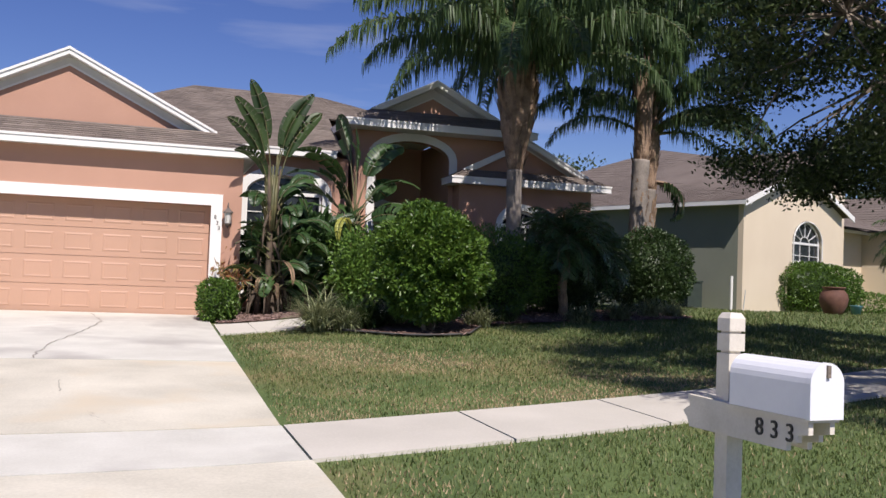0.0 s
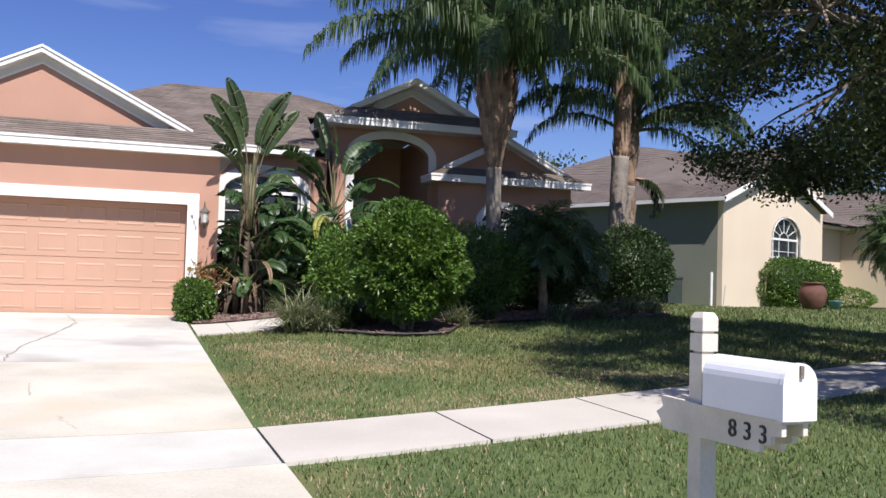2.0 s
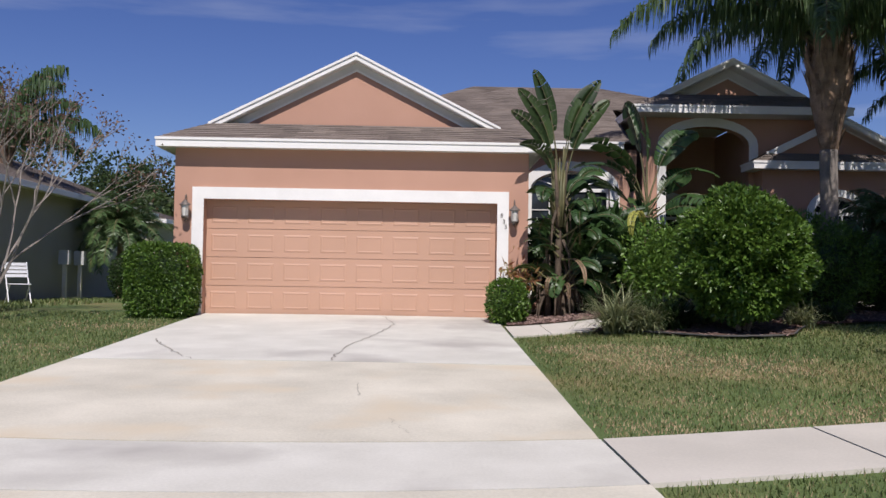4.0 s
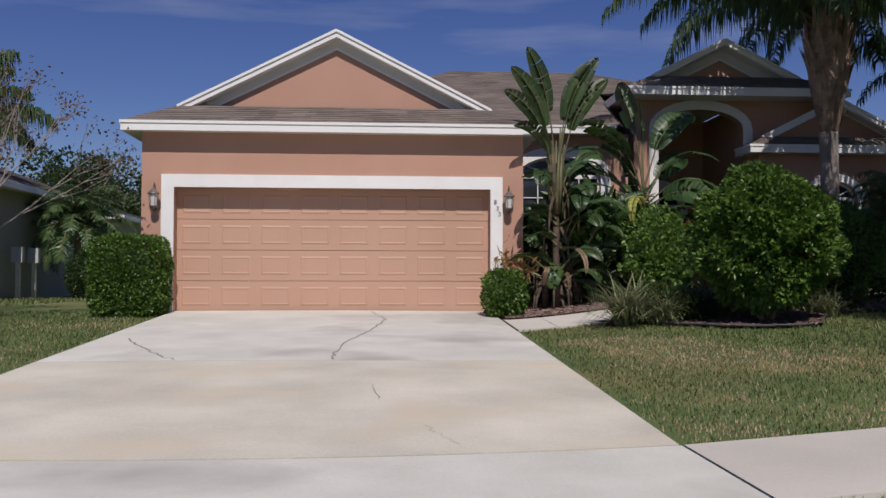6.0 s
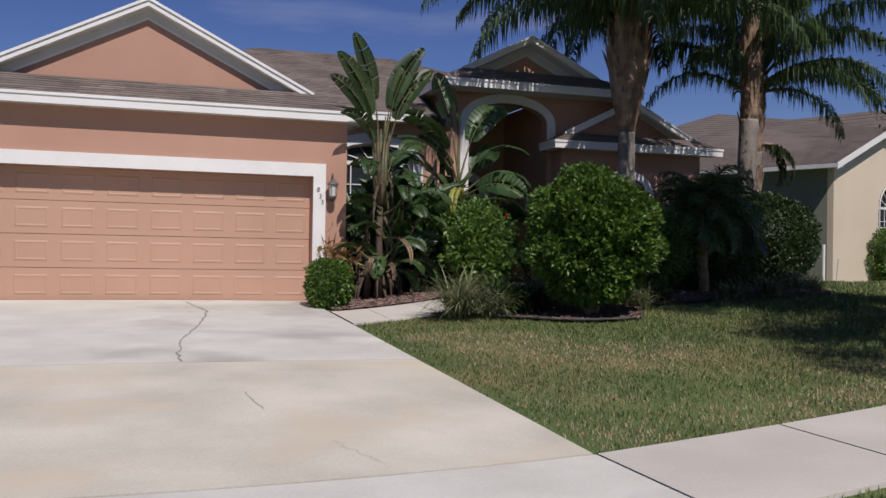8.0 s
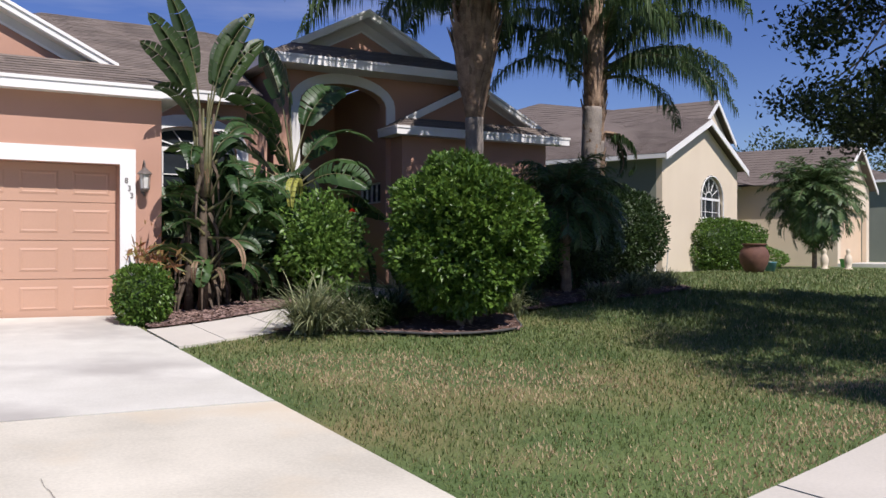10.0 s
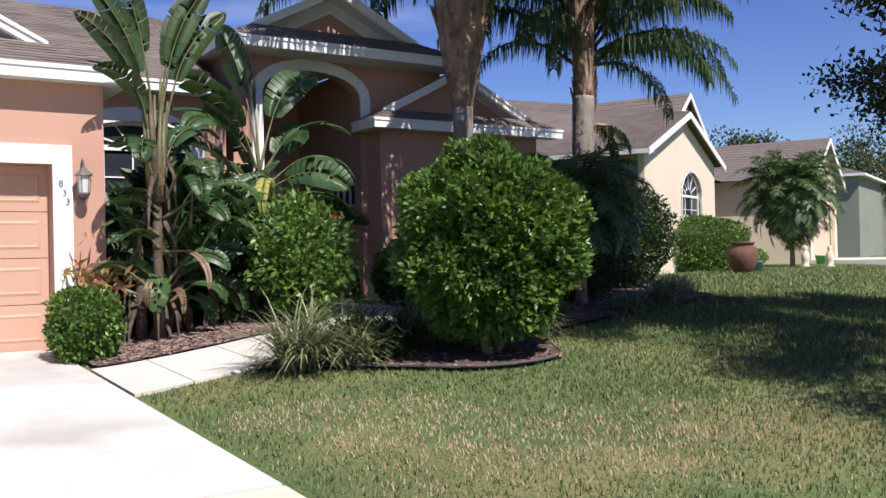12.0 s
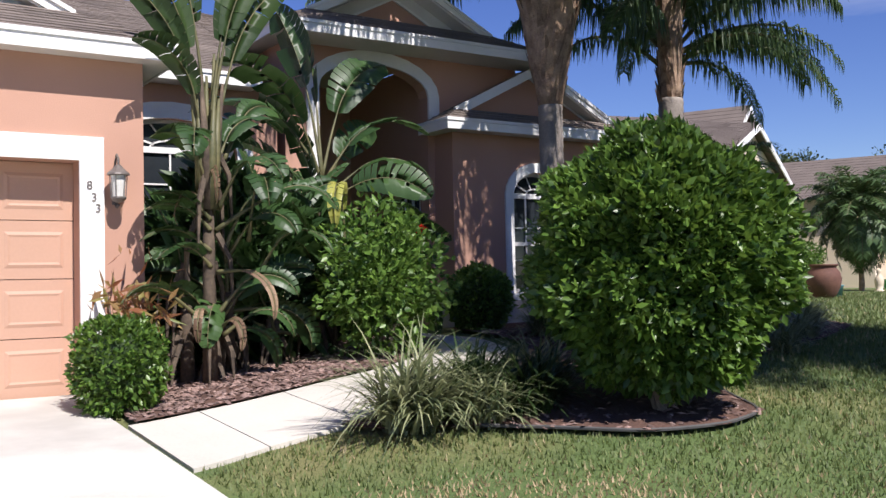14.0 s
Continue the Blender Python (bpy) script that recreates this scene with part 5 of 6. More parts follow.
def oak():
    rnd = random.Random(21)
    base = (13.8, -10.3)
    ob = thing("oak_tree", "spreading dark green oak over the footpath and lawn", "tree", at=(*base, land(*base) - 0.05))
    bm = bmesh.new()
    tube(bm, [(0, 0, 0), (0.05, 0, 1.2), (-0.1, 0.1, 2.6)], [0.32, 0.24, 0.21], 12)
    clusters = []
    while len(clusters) < 520:
        a, q = rnd.uniform(0, 6.28), rnd.random() ** 0.45
        x, y = math.cos(a) * 6.9 * q, math.sin(a) * 6.4 * q
        top = 8.6 - 4.6 * q ** 2.4
        low = 3.0 + max(0.0, -4.0 - x) * 0.75 + 0.5 * (noise.noise(Vector((x * 0.5, y * 0.5, 3))) + 0.3)
        if top < low + 0.3:
            top = low + 0.3
        z = low + (top - low) * (rnd.random() ** 1.3)
        # lopsided crown: pruned back over the lawn and the street side, full over the footpath
        reach = math.hypot(x + base[0] - 1.6, y + base[1] + 18.4)
        if math.degrees(math.atan2(x + base[0] - 1.6, y + base[1] + 18.4)) < 34.5 and z < 1.9 + 0.36 * reach:
            continue
        clusters.append(Vector((x, y, z)))
    # an unseen high lobe, added over the lawn to shade the planting and porch
    while len(clusters) < 810:
        a, q = rnd.uniform(0, 6.28), rnd.random() ** 0.5
        clusters.append(Vector((-3.9 + math.cos(a) * 3.3 * q, 4.3 + math.sin(a) * 3.1 * q, rnd.uniform(7.2, 9.3) - 0.5 * q)))
    # the west lobe, meant as unseen shade high over the pavement and near lawn
    while len(clusters) < 690:
        a, q = rnd.uniform(0, 6.28), rnd.random() ** 0.5
        x, y, z = -4.3 + math.cos(a) * 3.5 * q, -2.1 + math.sin(a) * 3.4 * q, rnd.uniform(5.6, 7.8)
        reach = math.hypot(x + base[0] - 1.6, y + base[1] + 18.4)
        if math.degrees(math.atan2(x + base[0] - 1.6, y + base[1] + 18.4)) < 36 and z < 1.9 + 0.37 * reach:
            continue
        clusters.append(Vector((x, y, z)))
    # limbs for the added lobes
    for e in ((-4.2, -2.6, 6.3), (-5.6, -3.6, 6.9), (-3.0, -1.4, 6.8)):
        tube(bm, [(0, 0, 2.4), (e[0] * 0.3, e[1] * 0.3, 4.0), (e[0] * 0.65, e[1] * 0.7, 5.6), e], [0.15, 0.12, 0.09, 0.045], 7, cap=False)
    tube(bm, [(0, 0, 2.4), (-0.9, 1.0, 4.2), (-2.4, 2.6, 6.3), (-3.9, 4.4, 7.9)], [0.15, 0.12, 0.09, 0.045], 7, cap=False)
    limbs = [Vector((-2.4, 2.6, 6.6)), Vector((-3.9, 4.4, 7.9)), Vector((-3.2, 3.5, 7.3)), Vector((-4.2, -2.6, 6.3)), Vector((-5.6, -3.6, 6.9)), Vector((-3.0, -1.4, 6.8))]
    for k in range(11):
        a = k * 0.571
        e = Vector((math.cos(a) * 4.2, math.sin(a) * 4.0, rnd.uniform(4.2, 6.6)))
        m = Vector((math.cos(a + 0.15) * 1.8, math.sin(a + 0.15) * 1.7, rnd.uniform(3.4, 4.6)))
        tube(bm, [(0, 0, 2.4), m * 0.55 + Vector((0, 0, 1.2)), m, e], [0.15, 0.12, 0.09, 0.045], 7, cap=False)
        limbs += [m, m.lerp(e, 0.5), e]
    for c0 in clusters:
        n0 = min(limbs, key=lambda v: (v - c0).length)
        mid = n0.lerp(c0, 0.55) + Vector((rnd.uniform(-0.2, 0.2), rnd.uniform(-0.2, 0.2), rnd.uniform(-0.1, 0.2)))
        tube(bm, [n0, mid, c0], [0.03, 0.018, 0.006], 4, cap=False)
    part("trunk", bm, BARK, ob)
    centres = np.array([tuple(t) for t in clusters])
    n = 360000
    idx = RNG.integers(0, len(centres), n)
    pts = centres[idx] + RNG.normal(0, 1, (n, 3)) * np.array([0.26, 0.26, 0.16])
    leaf_cloud("leaves", pts, np.zeros_like(pts), 0.1, 0.05, LEAF_OAK, ob, spread=1.0)
    return ob


oak()


def mailbox():
    ob = thing("mailbox", "white domed metal mailbox on a painted wooden post", "mailbox", at=(4.10, -14.97, 0.016), turn=4)
    z0 = 0.0
    s = 0.043
    bm = boxed((-s, s, -s, s, -0.1, 1.02))
    for a, b, w in ((1.02, 1.032, s - 0.012), (1.032, 1.11, s), (1.11, 1.122, s - 0.012), (1.122, 1.18, s)):
        box(bm, -w, w, -w, w, a, b)
    vs = [bm.verts.new(p) for p in ((-s, -s, 1.18), (s, -s, 1.18), (s, s, 1.18), (-s, s, 1.18))]
    in_ = [bm.verts.new(p) for p in ((-0.03, -0.03, 1.205), (0.03, -0.03, 1.205), (0.03, 0.03, 1.205), (-0.03, 0.03, 1.205))]
    for i in range(4):
        bm.faces.new((vs[i], vs[(i + 1) % 4], in_[(i + 1) % 4], in_[i]))
    bm.faces.new(in_)
    part("post", bm, POST_PAINT, ob, "cream painted wooden post with grooved head")
    for side in (-1, 1):
        x = side * (s + 0.012)
        bm = bmesh.new()
        prism(bm, [(0.25, 0.73), (0.2, 0.76), (0.22, 0.81), (-0.56, 0.79), (-0.56, 0.74), (-0.5, 0.73), (-0.5, 0.70), (-0.44, 0.69), (-0.44, 0.66), (0.2, 0.66), (0.22, 0.7)], "x", x - 0.012, x + 0.012)
        part("side_board", bm, POST_PAINT, ob, "cream wooden board carrying the mailbox")
    part("shelf_board", boxed((-0.08, 0.08, -0.57, -0.055, 0.79, 0.803)), POST_PAINT, ob)
    for ch, y in (("8", -0.28), ("3", -0.37), ("3", -0.46)):
        figures("figure", ch, 0.105, BLACK, ob, pose(-0.0695, y, 0.73, 90, 0, -90), "black painted house number digit")
    body = part("body", bmesh.new(), MAIL_WHITE, ob)
    w, h = 0.083, 0.14
    prof = [(-w, 0), (w, 0), (w, h)] + [(w * math.cos(math.pi * k / 12), h + w * math.sin(math.pi * k / 12)) for k in range(1, 12)] + [(-w, h)]
    bm = bmesh.new()
    prism(bm, [(x, z + 0.805) for x, z in prof], "y", -0.57, -0.1)
    part("shell", bm, MAIL_WHITE, body)
    bm = bmesh.new()
    prism(bm, [(x * 1.04, z * 1.02 + 0.803) for x, z in prof], "y", -0.586, -0.565)
    part("door", bm, MAIL_WHITE, body)
    part("latch", boxed((-0.008, 0.008, -0.597, -0.587, 0.97, 1.02)), BARK, body, "dull metal latch tab")
    return ob


mailbox()


# ---- beds, grass and small things ----
def sheet(name, outline, mat, lift, label, step=0.35):
    """A thin sheet with the given outline in plan, laid on the land."""
    xs, ys = [p[0] for p in outline], [p[1] for p in outline]

    def inside(x, y):
        hit = False
        for (a, b), (c, d) in zip(outline, outline[1:] + outline[:1]):
            if (b > y) != (d > y) and x < (c - a) * (y - b) / (d - b) + a:
                hit = not hit
        return hit
    bm = bmesh.new()
    ring = [bm.verts.new((x, y, land(x, y) + lift)) for x, y in outline]
    face = bm.faces.new(ring)
    if face.normal.z < 0:
        face.normal_flip()
    bmesh.ops.triangulate(bm, faces=bm.faces[:])
    for _ in range(3):
        bmesh.ops.subdivide_edges(bm, edges=[e for e in bm.edges if e.calc_length() > step], cuts=1)
        bmesh.ops.triangulate(bm, faces=bm.faces[:])
    for v in bm.verts:
        v.co.z = land(v.co.x, v.co.y) + lift + 0.012 * noise.noise(v.co * 5)
    bmesh.ops.recalc_face_normals(bm, faces=bm.faces[:])
    ob = tagged(part(name, bm, mat), label, name.replace("_", " "), kind="structure")
    return ob, inside, (min(xs), max(xs), min(ys), max(ys))


BED_1 = [(2.84, -1.49), (3.4, -1.33), (4.2, -1.22), (5.3, -1.08), (6.2, -0.45), (6.95, 0.55), (7.3, 2.85), (6.15, 3.4), (3.34, 3.4), (3.34, 0.0), (2.9, -0.02)]
BED_2 = [(4.0, -2.72), (4.2, -3.15), (4.7, -3.5), (5.1, -3.98), (5.45, -4.42), (6.0, -4.6), (6.6, -4.45), (6.9, -3.85), (7.3, -3.2), (9.0, -2.5), (11.0, -1.9), (12.8, -1.1), (13.6, -0.1), (14.0, 1.8), (13.6, 3.3), (12.4, 3.6), (12.4, 2.8), (8.85, 2.8),
         (8.3, 2.4), (7.9, 0.6), (7.3, -0.8), (6.4, -1.8), (5.4, -2.35), (4.4, -2.62)]
BEDS = [sheet("mulch_bed", BED_1, MULCH, 0.03, "brown bark mulch bed between garage and porch"), sheet("mulch_bed", BED_2, MULCH, 0.03, "brown bark mulch bed round the shrubs along the lawn")]


def chips():
    rnd = random.Random(8)
    verts, faces = [], []
    for _, inside, (x0, x1, y0, y1) in BEDS:
        made = 0
        while made < 5200:
            x, y = rnd.uniform(x0, x1), rnd.uniform(y0, min(y1, 1.5))
            made += 1
            if not inside(x, y):
                continue
            z = land(x, y) + 0.035
            a, l, w, t = rnd.uniform(0, 3.14), rnd.uniform(0.02, 0.055), rnd.uniform(0.008, 0.02), rnd.uniform(-0.4, 0.4)
            c, s = math.cos(a), math.sin(a)
            b = len(verts)
            for u, v, h in ((-1, -1, 0), (1, -1, 0), (1, 1, 0), (-1, 1, 0), (0, 0, 0.012)):
                verts.append((x + c * l * u - s * w * v, y + s * l * u + c * w * v, z + t * l * u + h))
            faces += [(b, b + 1, b + 4), (b + 1, b + 2, b + 4), (b + 2, b + 3, b + 4), (b + 3, b, b + 4)]
    tagged(pydata("bark_chips", verts, faces, CHIP), "scattered brown bark chips on the mulch bed", "mulch", kind="stuff")


chips()
bm = bmesh.new()
edge = BED_2[2:9]
dense = []
for (a, b), (c, d) in zip(edge, edge[1:]):
    dense += [(a + (c - a) * k / 4, b + (d - b) * k / 4) for k in range(4)]
for _ in range(2):
    dense = [dense[0]] + [tuple(0.25 * p + 0.5 * q + 0.25 * r for p, q, r in zip(u, v, w)) for u, v, w in zip(dense, dense[1:], dense[2:])] + [dense[-1]]
tube(bm, [(x, y, land(x, y) + 0.03) for x, y in dense], 0.014, 6)
tagged(part("bed_edging", bm, EDGING), "dark rubber edging strip round the mulch bed", "garden edging")


def on_lawn(x, y):
    if -2.86 < x < 2.82 and y < 0.3:
        return False
    n = walk_north(x)
    if n - 1.51 < y < n + 0.02 or y < n - 6.2:
        return False
    if y > 0.0 and -3.4 < x < 3.4:
        return False
    for (xa, a0, a1), (xb, b0, b1) in zip(FRONT, FRONT[1:]):
        if xa <= x < xb:
            t = (x - xa) / (xb - xa)
            if a0 + (b0 - a0) * t - 0.02 < y:
                return x > 7.0
    return not any(inside(x, y) for _, inside, _ in BEDS)


def far_grass():
    n = 70000
    x, y = RNG.uniform(9, 36, n), RNG.uniform(-7, 9.5, n)
    x2, y2 = RNG.uniform(-14, -6.5, 16000), RNG.uniform(-9, 9, 16000)
    x, y = np.concatenate([x, x2]), np.concatenate([y, y2])
    def free(a, b):
        u, v = (a - 20.7) * 0.914 + (b - 8.0) * 0.407, -(a - 20.7) * 0.407 + (b - 8.0) * 0.914
        return on_lawn(a, b) and not (u > -0.2 and v > -0.6) and not (u > 16.2) and not (7.6 < a < 13 and b > 2.5) and a > -8.8
    ok = np.array([free(a, b) for a, b in zip(x, y)])
    x, y = x[ok], y[ok]
    n = len(x)
    z = np.array([land(a, b) for a, b in zip(x, y)]) - 0.03
    a, h, w = RNG.uniform(0, 6.283, n), RNG.uniform(0.05, 0.11, n), RNG.uniform(0.012, 0.022, n)
    p = np.stack([x, y, z], 1)
    side = np.stack([-np.sin(a) * w, np.cos(a) * w, 0 * w], 1)
    tip = p + np.stack([np.cos(a) * h * 0.6, np.sin(a) * h * 0.6, h], 1)
    verts = np.stack([p - side, p + side, tip], 1).reshape(-1, 3)
    ob = pydata("far_grass", verts.tolist(), np.arange(3 * n).reshape(-1, 3).tolist(), GRASS_BLADE)
    tagged(ob, "mown green grass on the neighbours' lawns", "grass", kind="stuff")


def grass():
    """Short blades over the near lawn, thinner and shorter on the dry patches."""
    n = 470000
    x = RNG.uniform(-7, 17, n)
    y = -16.5 + 17.0 * RNG.random(n) ** 1.0
    near = np.hypot(x - 3.0, y + 7.5)
    keep = RNG.random(n) < np.clip(1.25 - near / 14, 0.22, 1)
    x, y = x[keep], y[keep]
    # overhang along the edges of drive and path
    fringe = RNG.uniform(-0.035, 0.035, (2, len(x)))
    ok = np.array([on_lawn(a, b) for a, b in zip(x + fringe[0], y + fringe[1])])
    x, y = x[ok], y[ok]
    n = len(x)
    z = np.array([land(a, b) for a, b in zip(x, y)]) - 0.025
    a, lean = RNG.uniform(0, 6.283, n), RNG.uniform(0.1, 0.9, n)
    h = RNG.uniform(0.025, 0.058, n)
    w = RNG.uniform(0.003, 0.006, n) * (1 + np.hypot(x - 0.5, y + 9) / 9)
    dx, dy = np.cos(a), np.sin(a)
    p = np.stack([x, y, z], 1)
    side = np.stack([-dy * w, dx * w, 0 * w], 1)
    tip = p + np.stack([dx * h * lean, dy * h * lean, h], 1)
    verts = np.stack([p - side, p + side, tip], 1)
    # dry where the soil is thin: along the pavement's edge and in a few worn spots
    north = np.array([walk_north(a) for a in x])
    dry = 1.0 * np.exp(-np.abs(y - north - 0.35) / 0.5)
    for cx, cy, r, amount in ((3.6, -4.8, 0.45, 4.0), (4.05, -5.3, 0.55, 4.5), (4.25, -5.95, 0.45, 3.4), (4.3, -6.3, 0.85, 1.5), (5.4, -6.8, 0.7, 1.3), (4.9, -7.3, 0.45, 0.6), (4.0, -4.9, 0.6, 0.4), (6.4, -9.0, 0.8, 0.7), (7.6, -7.9, 0.7, 0.5), (3.6, -8.8, 0.6, 0.4), (-3.5, -2.2, 1.0, 0.7), (-4.2, -5.5, 1.2, 0.5), (3.2, -12.6, 0.6, 0.5)):
        dry = dry + amount * np.exp(-((x - cx) ** 2 + ((y - cy) * 1.3) ** 2) / r ** 2)
    wave = np.array([noise.noise(Vector((a * 1.7, b * 1.7, 5))) for a, b in zip(x, y)])
    is_dry = RNG.random(n) < np.clip(dry * (0.9 + 1.2 * wave) + 0.02 + 0.08 * np.clip(wave, 0, 1), 0, 0.96)
    for name, keep, mat, label in (("grass", ~is_dry, GRASS_BLADE, "short mown green lawn grass"), ("dry_grass", is_dry, GRASS_DRY, "straw-coloured dry blades in patches of the lawn")):
        v = verts[keep].copy()
        if name == "dry_grass":
            v[:, 2, 2] -= 0.4 * (v[:, 2, 2] - v[:, 0, 2] - 0.025)
        v = v.reshape(-1, 3)
        m = len(v) // 3
        me = bpy.data.meshes.new(name)
        me.vertices.add(3 * m)
        me.vertices.foreach_set("co", v.ravel())
        me.loops.add(3 * m)
        me.loops.foreach_set("vertex_index", np.arange(3 * m))
        me.polygons.add(m)
        me.polygons.foreach_set("loop_start", np.arange(0, 3 * m, 3))
        me.update()
        me.materials.append(mat)
        tagged(new(name, me), label, "grass", kind="stuff")


grass()
far_grass()


def crack(points, label):
    """A thin branching line of dirt in the concrete."""
    rnd = random.Random(int(points[0][0] * 100))
    bm = bmesh.new()
    line = []
    for (a, b), (c, d) in zip(points, points[1:]):
        for k in range(6):
            t = k / 6
            line.append((a + (c - a) * t + rnd.uniform(-0.03, 0.03), b + (d - b) * t + rnd.uniform(-0.03, 0.03)))
    line.append(points[-1])
    prev = None
    for i, (x, y) in enumerate(line):
        w = rnd.uniform(0.004, 0.011) * (0.3 if points[0][1] < -7 else 1) * (0.6 if points[0][1] < -9 else 1)
        z = land(x, y) + 0.0175
        pair = (bm.verts.new((x - w, y, z)), bm.verts.new((x + w, y + w * 0.5, z)))
        if prev:
            bm.faces.new((prev[0], prev[1], pair[1], pair[0]))
        prev = pair
    tagged(part("crack", bm, CRACK), label, "crack", "cracks in the driveway")


crack([(0.65, -0.1), (0.9, -1.6), (0.72, -3.0), (0.45, -4.4), (0.3, -5.6), (0.32, -6.3)], "long crooked crack across the pale upper drive panel")
crack([(-2.35, -4.2), (-2.1, -4.9), (-1.75, -5.6), (-1.35, -6.3)], "forked hairline crack near the edge of the upper drive panel")
crack([(0.76, -8.0), (0.8, -8.7)], "short hairline crack in the middle of the drive")
crack([(1.12, -9.75), (1.22, -10.1), (1.33, -10.35)], "short crack running to the pavement joint")


def urn():
    ob = thing("garden_urn", "big rust-brown terracotta urn beside the neighbour's hedge", "garden pot", at=(23.2, 6.55, land(23.2, 6.55)))
    bm = lathe(bmesh.new(), [(0.24, 0), (0.31, 0.09), (0.42, 0.31), (0.46, 0.53), (0.41, 0.71), (0.32, 0.81), (0.33, 0.86), (0.37, 0.88), (0.37, 0.92), (0.3, 0.92), (0.26, 0.84)], 24)
    part("vessel", bm, TERRACOTTA, ob, smooth=True)


urn()
tagged(part("neighbour_driveway", boxed((0, 6.6, -11.0, 0.0, -0.25, 0.02)), CONCRETE_PALE), "pale concrete drive in front of the neighbour's garage", "driveway", kind="structure").matrix_world = pose(20.7 + 16.2 * 0.914 + 1.5 * 0.407, 8.0 + 16.2 * 0.407 - 1.5 * 0.914, 0.84, 0, 0, 24)
tub = thing("plastic_tub", "small bright green plastic tub on the neighbour's path", "tub", at=(34.5, 11.6, land(34.5, 11.6)))
part("vessel", lathe(bmesh.new(), [(0.16, 0), (0.22, 0.34), (0.24, 0.36), (0.19, 0.36)], 14), surface("green_plastic", (0.15, 0.5, 0.2), (0.18, 0.56, 0.24), 5, 30, 0.4, 0), tub, smooth=True)
pot = thing("plant_pot", "small blue-green glazed pot beside the urn", "garden pot", at=(24.7, 7.2, land(24.7, 7.2)))
BLUE_POT = surface("blue_glaze", (0.08, 0.2, 0.24), (0.12, 0.28, 0.32), 6, 40, 0.3, 0)
part("vessel", lathe(bmesh.new(), [(0.14, 0), (0.2, 0.3), (0.22, 0.32), (0.18, 0.33)], 16), BLUE_POT, pot, smooth=True)
pygmy_palm((31.5, 10.8), 3.7, 33, "bushy date palm with drooping fronds in front of the cream house", 120, 2.1, leaf_len=0.55, wide=0.05, spread=135, bend=85)
shrub("low_plant", "low mixed green planting by the neighbour's entry", (28.8, 11.0, 0.4), (1.2, 0.6, 0.4), 2500, 0.1, 0.05, LEAF_HIBISCUS, core=False)


def utility(at, label):
    ob = thing("utility_post", label, "utility box", at=(at[0], at[1], land(at[0], at[1])))
    part("post", boxed((-0.05, 0.05, -0.05, 0.05, 0, 1.25)), POST_PAINT, ob)
    part("meter_box", boxed((-0.14, 0.14, -0.12, 0.06, 0.95, 1.35)), METAL_GREY, ob, "pale grey metal box")


METAL_GREY = surface("grey_metal", (0.4, 0.41, 0.4), (0.5, 0.5, 0.49), 5, 40, 0.5, 0)
utility((-8.55, 9.6), "cream utility post with a grey meter box by the side wall")
utility((-8.6, 8.6), "short cream utility post with a grey box by the side wall")


def garden_figure(at, h):
    """A small plain pale figure on a round foot."""
    ob = thing("garden_ornament", "small white stone garden figure by the neighbour's entry", "garden ornament", "garden figures by the entry", at=(at[0], at[1], land(at[0], at[1]) - 0.02))
    bm = lathe(bmesh.new(), [(r * h, z * h) for r, z in ((0.2, 0), (0.2, 0.08), (0.13, 0.12), (0.17, 0.3), (0.19, 0.5), (0.13, 0.68), (0.07, 0.75), (0.1, 0.83), (0.1, 0.93), (0.04, 1.0))], 14)
    part("figure", bm, STUCCO_CREAM, ob, smooth=True)


garden_figure((30.11, 9.26), 0.8)
garden_figure((30.68, 8.66), 0.8)


def lawn_chair():
    """A folding chair leaning by the wall: tube frame, slatted seat and back."""
    at = (-8.08, 4.46)
    ob = thing("folding_chair", "white folding garden chair standing on the grass by the side wall", "chair", at=(at[0], at[1], land(at[0], at[1]) - 0.01), turn=35)
    bm = bmesh.new()
    for sx in (-0.24, 0.24):
        tube(bm, [(sx, -0.26, 0.0), (sx, 0.16, 0.62), (sx, 0.34, 0.95)], 0.014, 6)
        tube(bm, [(sx * 0.9, 0.28, 0.0), (sx * 0.9, -0.22, 0.44)], 0.014, 6)
    part("frame", bm, MAIL_WHITE, ob)
    for k in range(5):
        part("seat_slat", boxed((-0.24, 0.24, -0.24 + 0.09 * k, -0.17 + 0.09 * k, 0.43, 0.45)), MAIL_WHITE, ob)
    for k in range(4):
        z = 0.6 + 0.09 * k
        part("back_slat", boxed((-0.24, 0.24, 0.12 + 0.05 * k, 0.14 + 0.05 * k, z, z + 0.07)), MAIL_WHITE, ob)


lawn_chair()
bins = thing("wheeled_bin", "dark green wheeled bin against the sage side wall", "waste bin", "bins by the side wall", at=(19.6, 9.4, land(19.6, 9.4)))
bm = boxed((-0.28, 0.28, -0.3, 0.3, 0.06, 0.9))
part("body", bm, BIN := surface("dark_green_plastic", (0.02, 0.03, 0.025), (0.03, 0.045, 0.035), 4, 30, 0.6, 0), bins)
part("lid", boxed((-0.3, 0.3, -0.33, 0.32, 0.905, 0.97)), BIN, bins)
for s in (-1, 1):
    w = bmesh.new()
    tube(w, [(s * 0.25, 0.25, 0.1), (s * 0.31, 0.25, 0.1)], 0.1, 12)
    part("wheel", w, RUBBER, bins)
copy_thing(bins, pose(19.3, 10.2, land(19.3, 10.2)))
stand = thing("pipe_stand", "upright white standpipe and thin metal rod by the side wall", "pipe", at=(20.0, 7.6, land(20.0, 7.6)))
w = bmesh.new()
tube(w, [(0, 0, 0), (0, 0, 1.15)], 0.045, 8)
part("pipe", w, WHITE, stand)
w = bmesh.new()
